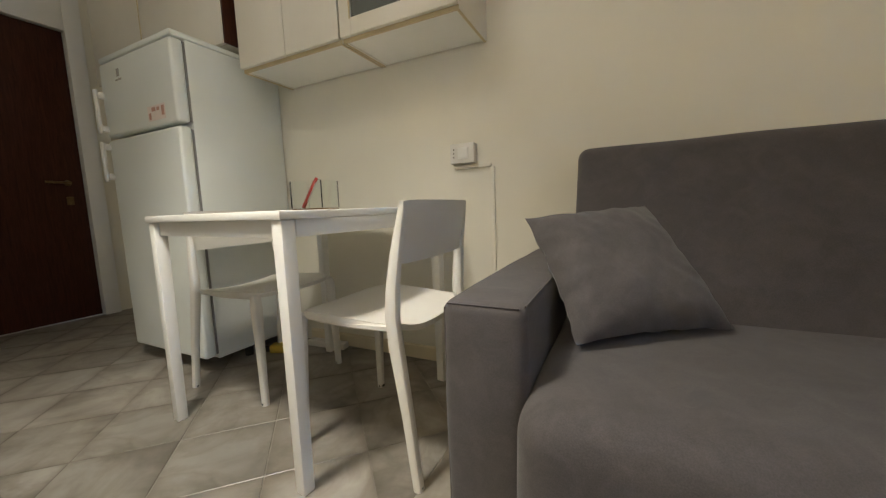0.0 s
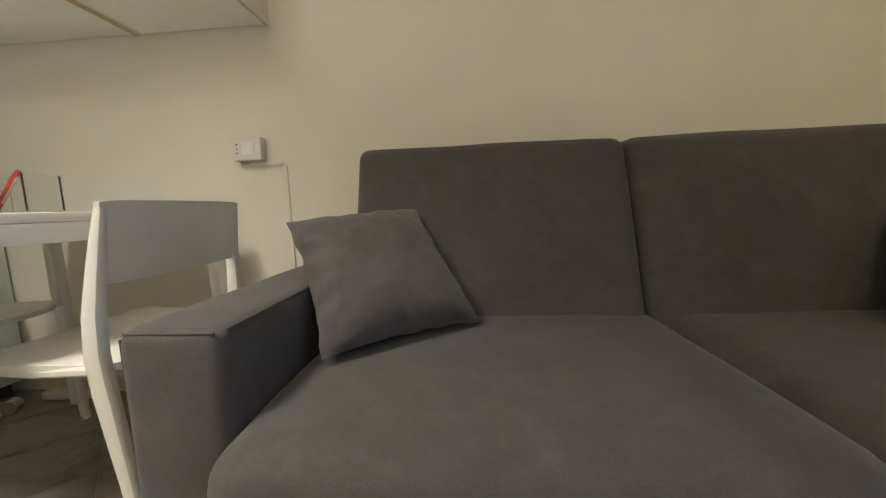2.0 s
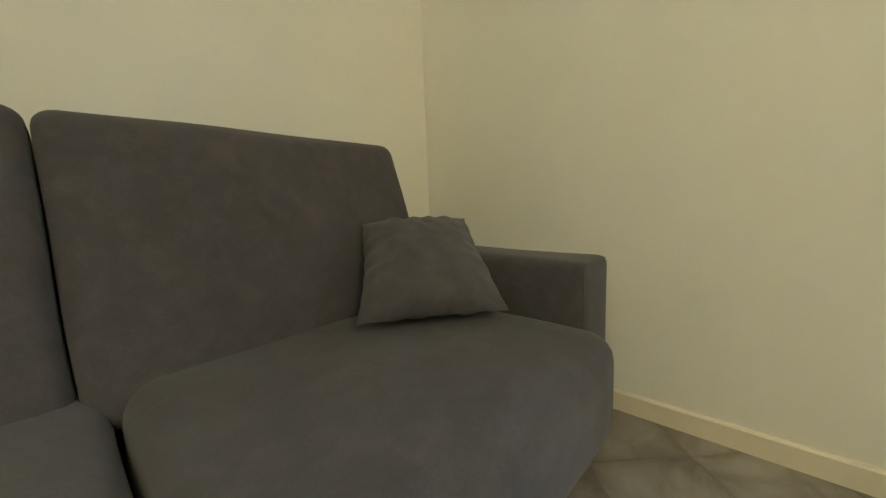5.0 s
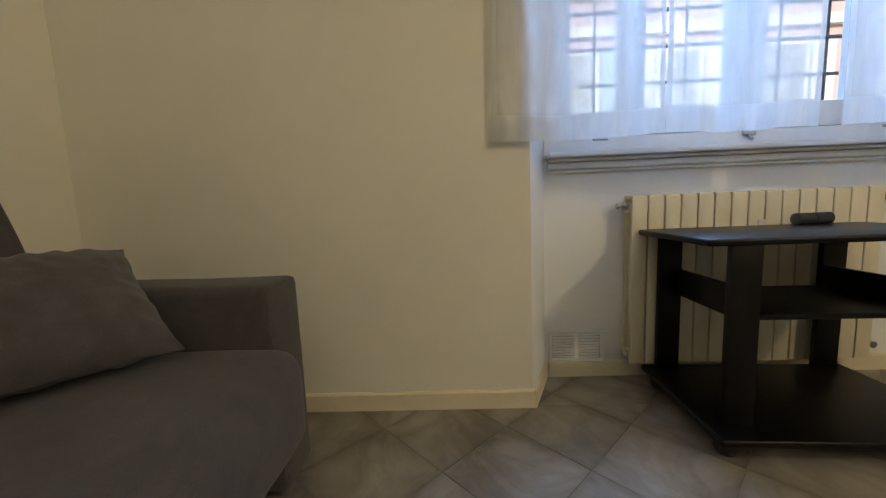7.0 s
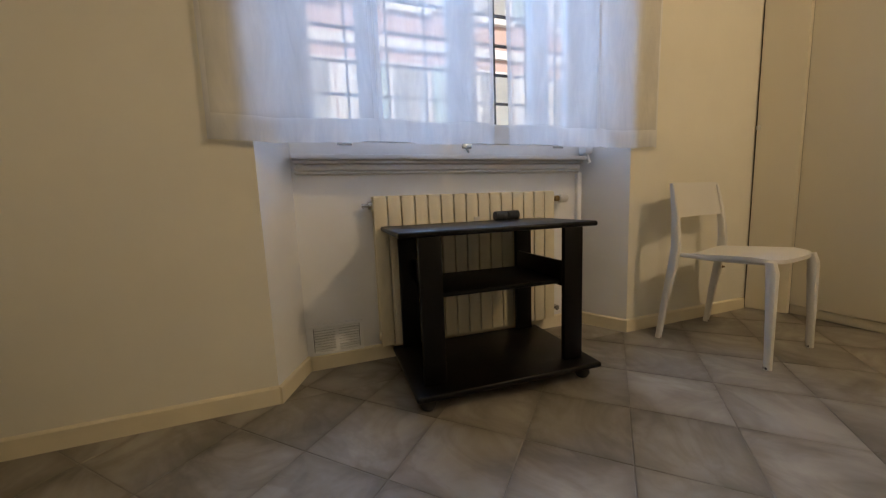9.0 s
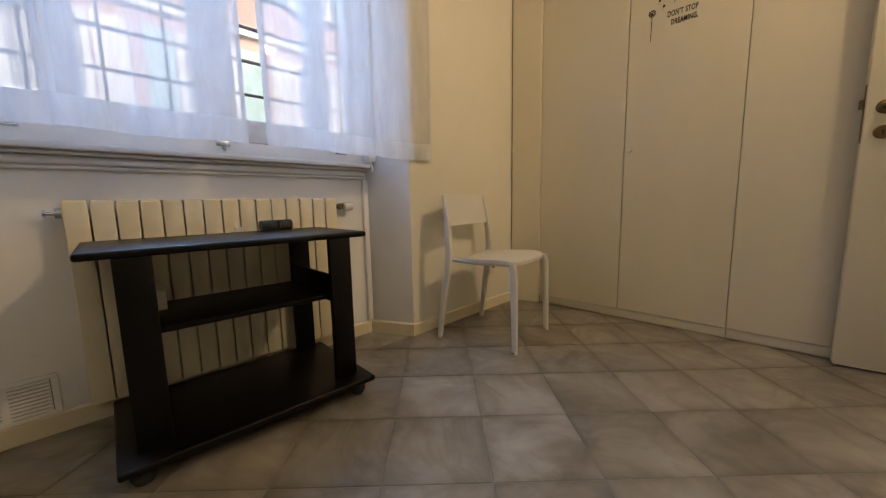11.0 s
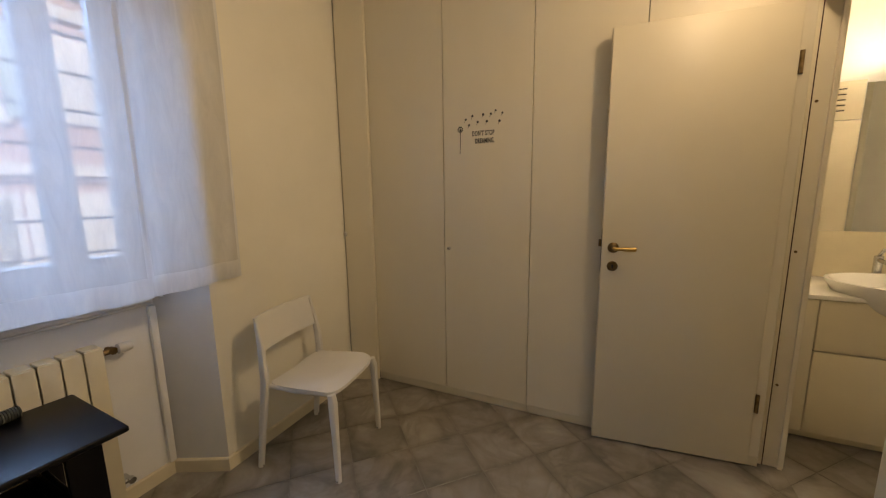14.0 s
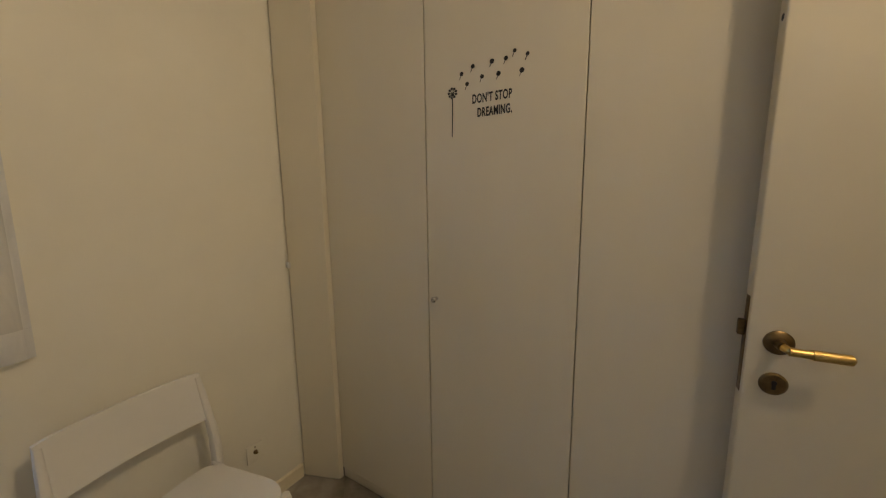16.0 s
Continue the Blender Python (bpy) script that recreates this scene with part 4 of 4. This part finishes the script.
# ---- wardrobe ----
ward = thing("wardrobe", "off-white fitted wardrobe reaching the ceiling", "wardrobe", placed(0, -4.31, 0))
bm = prism(boxed(-2.34, -0.182, -0.62, -0.03, 0.004, H - 0.01), [(-0.001, 0.060), (-0.001, -0.031), (-0.181, -0.031), (-0.181, -0.004)], 0.004, H - 0.01)
# Body is coloured near-black so the door gaps look shaded.
part("body", bm, GAPSHADE, ward, "body coloured near-black as the shade in the door gaps")
part("filler_panel", prism(bmesh.new(), [(-0.011, 0.098), (-0.011, 0.070), (-0.1815, 0.004), (-0.1815, 0.030)], 0.004, H - 0.01), WARDROBE, ward)
# Dark strip set in the narrow wall gap to paint its shade.
part("shadow_strip", boxed(-0.0105, -0.0004, 0.062, 0.088, 0.004, H - 0.01), GAPSHADE, ward, "dark strip painted as the shade between wall and wardrobe")
for x0, x1 in ((-1.2342, -0.182), (-2.34, -1.2374)):
    part("plinth", boxed(x0, x1, -0.028, -0.001, 0.003, 0.052, r=0.0015), WARDROBE, ward)
doors = [(-0.7075, -0.183), (-1.2340, -0.7125), (-1.750, -1.2372), (-2.338, -1.754)]
leaves = []
for x0, x1 in doors:
    leaves.append(part("door", boxed(x0, x1, -0.026, 0.006, 0.056, H - 0.015, r=0.0012, seg=1), WARDROBE, ward))
knobm = Matrix.Rotation(radians(-90), 4, "X")
for leaf, x in ((leaves[1], -0.746), (leaves[3], -1.79)):
    part("knob", lathe(bmesh.new(), [(0.007, 0), (0.005, 0.012), (0.010, 0.018), (0.011, 0.024), (0.007, 0.028)], 16, Matrix.Translation((x, 0.006, 0.99)) @ knobm), CHROME, leaf, "small metal knob")
part("catch", boxed(-0.03, -0.012, 0.10, 0.112, 1.05, 1.075, r=0.002), PLASTIC, ward)

sticker = thing("wall_sticker", "black dandelion sticker with lettering on the wardrobe door", "sticker", placed(-0.82, -4.3038, 1.69))


def dot(bm, x, z, r):
    rod(bm, (-x, 0.0, z), (-x, 0.0008, z), r, seg=12)


def stroke(bm, x0, z0, x1, z1, w):
    d = Vector((x1 - x0, z1 - z0)).normalized()
    px, pz = -d.y * w / 2, d.x * w / 2
    pts = [(-(x0 + px), z0 + pz), (-(x1 + px), z1 + pz), (-(x1 - px), z1 - pz), (-(x0 - px), z0 - pz)]
    prism(bm, pts, 0.0, 0.0007, "y")


bm = bmesh.new()
dot(bm, 0, -0.004, 0.006)
for i in range(9):
    a = radians(20 + i * 40)
    x, z = 0.014 * math.cos(a), 0.014 * math.sin(a)
    stroke(bm, 0.004 * math.cos(a), 0.004 * math.sin(a), x, z, 0.0016)
    dot(bm, x, z, 0.0042)
part("flower_head", bm, BLACK, sticker)
part("stem", prism(bmesh.new(), [(-0.0018, -0.012), (0.0018, -0.012), (0.0022, -0.07), (0.0035, -0.138), (0.0005, -0.138), (-0.0015, -0.07)], 0, 0.0007, "y"), BLACK, sticker)
for x, z, r in ((0.034, 0.058, 0.0066), (0.054, 0.028, 0.0066), (0.074, 0.080, 0.0068), (0.106, 0.050, 0.0066), (0.139, 0.093, 0.0072), (0.161, 0.058, 0.0072), (0.184, 0.100, 0.0066), (0.211, 0.120, 0.0056), (0.234, 0.066, 0.0074), (0.250, 0.110, 0.0056)):
    bm = bmesh.new()
    z -= 0.16 * x
    dot(bm, x, z, r)
    stroke(bm, x - 0.002, z - 0.004, x - 0.007, z - 0.016, 0.0018)
    part("seed", bm, BLACK, sticker)


def lettering(name, body, x, z, size, parent, width=1.0):
    cu = bpy.data.curves.new(name, "FONT")
    cu.body, cu.size, cu.extrude, cu.offset, cu.space_character = body, size, 0.0003, 0.0011, 1.12
    tmp = bpy.data.objects.new(name, cu)
    scene.collection.objects.link(tmp)
    bpy.context.view_layer.update()
    me = bpy.data.meshes.new_from_object(tmp.evaluated_get(bpy.context.evaluated_depsgraph_get()))
    bpy.data.objects.remove(tmp)
    w = max(v.co.x for v in me.vertices) - min(v.co.x for v in me.vertices)
    me.transform(Matrix.Diagonal((width / w, 1, 1, 1)))
    me.transform(Matrix.Translation((-x, 0.0005, z)) @ Matrix.Rotation(radians(180), 4, "Z") @ Matrix.Rotation(radians(90), 4, "X"))
    me.materials.clear()
    me.materials.append(BLACK)
    ob = new(name, me)
    ob.parent = parent
    return ob


lettering("lettering", "DON'T STOP", 0.072, -0.042, 0.037, sticker, 0.132)
lettering("lettering", "DREAMING,", 0.090, -0.084, 0.037, sticker, 0.115)

# ---- bathroom door ----
ang = math.degrees(math.atan2(-4.226 + 4.300, 2.345 - 1.603))
door = thing("door_1", "cream lacquered interior door standing open", "door", placed(-2.345, -4.300, 0, ang), kind="structure")
leaf = part("leaf", boxed(0.048, 0.742, -0.042, 0.0, 0.010, 2.065, r=0.004, seg=3), DOORPAINT, door)


def on_face(x, z):
    return Matrix.Translation((x, 0, z)) @ Matrix.Rotation(radians(-90), 4, "X")


hx = 0.690
rose = part("rose", lathe(bmesh.new(), [(0.026, 0.0), (0.026, 0.004), (0.022, 0.008), (0.011, 0.010), (0.010, 0.030)], 28, on_face(hx, 1.048)), OLDBRASS, leaf, "tarnished brass rose")
bm = sweep(bmesh.new(), [(hx, 0.030, 1.048), (hx - 0.004, 0.042, 1.048), (hx - 0.020, 0.050, 1.048)], [(0.008, 0.008)] * 3, 14)
rod(bm, (hx - 0.002, 0.050, 1.048), (hx - 0.036, 0.050, 1.048), 0.0085), rod(bm, (hx - 0.036, 0.050, 1.048), (hx - 0.092, 0.050, 1.048), 0.0105), rod(bm, (hx - 0.092, 0.050, 1.048), (hx - 0.096, 0.050, 1.048), 0.0105, 0.006)
part("lever", bm, BRASS, rose, "polished brass lever handle")
esc = part("escutcheon", lathe(bmesh.new(), [(0.025, 0.0), (0.025, 0.003), (0.021, 0.006)], 28, on_face(hx, 0.955)), OLDBRASS, leaf, "round brass keyhole plate")
part("keyhole", box(rod(bmesh.new(), (hx, 0.0058, 0.959), (hx, 0.0075, 0.959), 0.0048, seg=12), hx - 0.0034, hx + 0.0034, 0.0058, 0.0075, 0.944, 0.957), BLACK, esc)
part("lock_plate", boxed(0.7415, 0.7432, -0.032, -0.010, 0.92, 1.14, r=0.0005), OLDBRASS, leaf, "dark lock plate on the door edge")
part("latch_bolt", boxed(0.7432, 0.756, -0.028, -0.014, 1.05, 1.085, r=0.002), OLDBRASS, leaf)
part("edge_hole", rod(bmesh.new(), (0.7415, -0.020, 1.70), (0.7424, -0.020, 1.70), 0.007, seg=14), BLACK, leaf)
for z in (0.33, 1.83):
    bm = rod(bmesh.new(), (0.038, -0.004, z - 0.045), (0.038, -0.004, z + 0.045), 0.008, seg=12)
    part("hinge", bm, OLDBRASS, door, "dark metal hinge")

JAMB = varied("jamb_paint", (0.78, 0.71, 0.55), 0.38, 2, 0.05, 80, 0.08)
bm = box(boxed(-2.45, -2.352, -4.372, -4.345, 0, 2.115, r=0.003), -2.45, -2.352, -3.602, -3.575, 0, 2.115, r=0.003)
box(bm, -2.45, -2.352, -4.345, -3.602, 2.085, 2.115, r=0.003)
setting("door_1_jamb", bm, JAMB, "cream painted jamb of the bathroom doorway", "door frame")
bm = box(boxed(-2.360, -2.345, -4.43, -4.352, 0, 2.18, r=0.004), -2.360, -2.345, -3.595, -3.515, 0, 2.18, r=0.004)
box(bm, -2.360, -2.345, -4.352, -3.595, 2.10, 2.18, r=0.004)
setting("door_1_casing", bm, JAMB, "cream painted casing round the bathroom doorway", "door frame")
setting("door_1_stop", box(boxed(-2.44, -2.425, -4.345, -4.333, 0, 2.085), -2.44, -2.425, -3.614, -3.602, 0, 2.085), JAMB, "narrow door stop strip", "trim")
setting("door_1_lip", boxed(-2.366, -2.3515, -4.3452, -4.3420, 0.002, 2.083, r=0.001), JAMB, "narrow cream strip beside the door hinges", "trim")
# Brown strips colour in the dark of the hinge gap and rebate groove.
setting("door_1_gap_strips", box(boxed(-2.3510, -2.331, -4.3518, -4.3432, 0.002, 2.083), -2.3705, -2.3662, -4.3452, -4.3438, 0.002, 2.083), BROWNDOOR, "dark brown strips painted as the shaded hinge gap and groove", "trim")
for z in (0.42, 1.05, 1.68):
    solid("screw_cap", rod(bmesh.new(), (-2.385, -4.3449, z), (-2.385, -4.342, z), 0.006, seg=12), OLDBRASS, "small dark screw cap on the door jamb", "screw cap", group="screw caps on the jamb")

# ---- bathroom ----
van = thing("vanity_unit", "cream bathroom vanity unit with drawer and door", "vanity", placed(-2.5, -5.15, 0))
part("plinth", boxed(-0.88, 0.04, 0.02, 0.46, 0, 0.05), SKIRTING, van)
# Near-black body paints shade into the gaps between the cream fronts.
part("body", boxed(-0.90, 0.040, 0.005, 0.49, 0.05, 0.775), GAPSHADE, van)
part("side_filler", boxed(-0.112, 0.040, 0.491, 0.512, 0.055, 0.772, r=0.002), JAMB, van)
part("door", boxed(-0.60, -0.118, 0.491, 0.512, 0.055, 0.50, r=0.003), JAMB, van)
part("drawer", boxed(-0.60, -0.118, 0.491, 0.512, 0.506, 0.772, r=0.003), JAMB, van)
part("door", boxed(-0.898, -0.606, 0.491, 0.512, 0.055, 0.772, r=0.003), JAMB, van)
part("counter", boxed(-0.90, 0.045, 0.004, 0.52, 0.776, 0.80, r=0.004), CERAMIC, van)
basin = thing("basin", "white ceramic semi-recessed wash basin", "basin", placed(-3.00, -4.82, 0.8005))
bm = bmesh.new()
rings = []
for rx, ry, z in ((0.16, 0.14, -0.12), (0.23, 0.20, -0.07), (0.295, 0.235, 0.0), (0.32, 0.25, 0.045), (0.32, 0.25, 0.055), (0.305, 0.235, 0.056), (0.27, 0.20, 0.03), (0.18, 0.14, -0.05), (0.04, 0.04, -0.075)):
    rings.append([bm.verts.new((rx * math.cos(2 * math.pi * k / 40), ry * math.sin(2 * math.pi * k / 40) + 0.06, z + 0.005)) for k in range(40)])
for a, b in zip(rings, rings[1:]):
    for k in range(40):
        bm.faces.new((a[k], a[(k + 1) % 40], b[(k + 1) % 40], b[k]))
bm.faces.new(rings[0]), bm.faces.new(rings[-1])
bmesh.ops.recalc_face_normals(bm, faces=bm.faces[:])
part("bowl", bm, CERAMIC, basin)
bm = rod(bmesh.new(), (0, -0.235, 0.03), (0, -0.235, 0.15), 0.018)
rod(bm, (0, -0.235, 0.13), (0, -0.11, 0.115), 0.012), rod(bm, (0, -0.235, 0.15), (0, -0.20, 0.19), 0.008)
part("tap", bm, CHROME, basin, "chrome basin tap")
part("drain", rod(bmesh.new(), (0, 0.06, -0.071), (0, 0.06, -0.064), 0.022), CHROME, basin)
setting("trim_splashback", boxed(-4.0, -2.445, -5.15, -5.135, 0.8005, 1.075), SKIRTING, "cream tiled splashback behind the basin", "splashback")
mirror = thing("bathroom_mirror", "large frameless mirror above the basin", "mirror", placed(-3.28, -5.149, 1.077))
part("glass", boxed(-0.5, 0.398, 0.0, 0.010, 0.0, 0.815), MIRROR, mirror)
lampb = thing("bathroom_sconce", "lit glass wall lamp above the mirror", "wall lamp", placed(-3.12, -5.149, 2.02))
part("shade", lathe(bmesh.new(), [(0.05, -0.09), (0.075, -0.03), (0.08, 0.05), (0.06, 0.10)], 24, Matrix.Translation((0, 0.10, 0))), LAMPGLASS, lampb, "glowing white glass shade")
bm = boxed(-0.10, 0.10, 0.0, 0.02, -0.06, 0.0, r=0.004)
box(bm, -0.12, 0.12, 0.02, 0.19, -0.035, -0.022, r=0.003)
part("bracket", bm, BROWNDOOR, lampb, "dark brown bracket")
bvent = thing("vent_panel", "cream panel with a slotted vent beside the mirror", "panel", placed(-2.66, -5.149, 1.077))
part("lower_board", boxed(-0.218, 0.20, 0, 0.014, 0.0, 0.620, r=0.002), JAMB, bvent)
part("upper_board", boxed(-0.218, 0.20, 0, 0.014, 0.6235, 0.832, r=0.002), JAMB, bvent)
for i in range(5):
    # Solid dark bars on the board paint the shade between louvres.
    part("slot", boxed(-0.140, 0.02, 0.0142, 0.0165, 0.672 + i * 0.029, 0.678 + i * 0.029), GAPSHADE, bvent, "dark bar painted as the shade of a slot")
    part("louvre", boxed(-0.140, 0.02, 0.0142, 0.019, 0.679 + i * 0.029, 0.694 + i * 0.029, r=0.002), JAMB, bvent)

# ---- lamps of the room ----
cl = thing("ceiling_lamp", "small white pendant lamp, lit", "ceiling lamp", placed(-2.80, -1.46, H))
part("rose", rod(bmesh.new(), (0, 0, -0.03), (0, 0, -0.0005), 0.05, seg=32), PLASTIC, cl)
part("stem", rod(bmesh.new(), (0, 0, -0.36), (0, 0, -0.03), 0.006), PLASTIC, cl)
sc = thing("wall_lamp", "small white wall lamp above the bathroom door, lit", "wall lamp", placed(-2.36, -3.68, 2.42))
part("base", boxed(0, 0.015, -0.05, 0.05, -0.06, 0.06, r=0.004), PLASTIC, sc)
part("arm", rod(bmesh.new(), (0.015, 0, 0), (0.12, 0, 0), 0.007), PLASTIC, sc)

# ---- floor ----
slab = bmesh.new()
for x0, x1, y0, y1 in ((-5.55, 0.24, -5.15, 0.0),):
    box(slab, x0, x1, y0, y1, -0.1, -0.0018)
floor = setting("floor", slab, GROUT, "grey-beige marbled tiles laid diagonally, dark joints", "floor")
DIAG = 0.412
ROOMS = [(-2.36, 0.0, -4.95, 0.0), (-5.55, -2.36, -2.6, 0.0), (0.0, 0.23, -3.28, -1.61), (-2.44, -2.36, -4.345, -3.602), (-4.0, -2.44, -5.15, -2.72)]


def clip(poly, rect):
    x0, x1, y0, y1 = rect
    for axis, lim, sign in ((0, x0, 1), (0, x1, -1), (1, y0, 1), (1, y1, -1)):
        out = []
        for p, q in zip(poly, poly[1:] + poly[:1]):
            a, b = sign * (p[axis] - lim), sign * (q[axis] - lim)
            if a >= 0:
                out.append(p)
            if (a >= 0) != (b >= 0):
                t = a / (a - b)
                out.append((p[0] + (q[0] - p[0]) * t, p[1] + (q[1] - p[1]) * t))
        poly = out
        if len(poly) < 3:
            return []
    return poly


def tile_mesh(poly):
    bm = bmesh.new()
    cx, cy = sum(p[0] for p in poly) / len(poly), sum(p[1] for p in poly) / len(poly)

    def ring(k, z):
        return [bm.verts.new((cx + (p[0] - cx) * k, cy + (p[1] - cy) * k, z)) for p in poly]
    low, mid, top = ring(1, -0.003), ring(1, -0.0012), ring(0.988, 0.0)
    n = len(poly)
    for a, b in ((low, mid), (mid, top)):
        for i in range(n):
            bm.faces.new((a[i], a[(i + 1) % n], b[(i + 1) % n], b[i]))
    bm.faces.new(top)
    bmesh.ops.recalc_face_normals(bm, faces=bm.faces[:])
    me = bpy.data.meshes.new("tile")
    bm.to_mesh(me)
    bm.free()
    me.materials.append(TILE)
    return me


HALF = DIAG / 2 - 0.0017
full = tile_mesh([(HALF, 0), (0, HALF), (-HALF, 0), (0, -HALF)])
for rect in ROOMS:
    for k in range(-2, 29):
        for j in range(-14, 5):
            x, y = -0.118 - 0.2055 * k, -1.083 + 0.412 * j - (0.206 if k % 2 else 0) + 0.206
            if x + HALF < rect[0] or x - HALF > rect[1] or y + HALF < rect[2] or y - HALF > rect[3]:
                continue
            poly = clip([(x + HALF, y), (x, y + HALF), (x - HALF, y), (x, y - HALF)], rect)
            if len(poly) < 3:
                continue
            area = abs(sum(p[0] * q[1] - q[0] * p[1] for p, q in zip(poly, poly[1:] + poly[:1]))) / 2
            if area < 0.0006:
                continue
            whole = len(poly) == 4 and area > 0.999 * 2 * HALF * HALF
            ob = new("tile", full if whole else tile_mesh([(p[0] - x, p[1] - y) for p in poly]))
            ob.location = (x, y, 0)
            ob.parent = floor
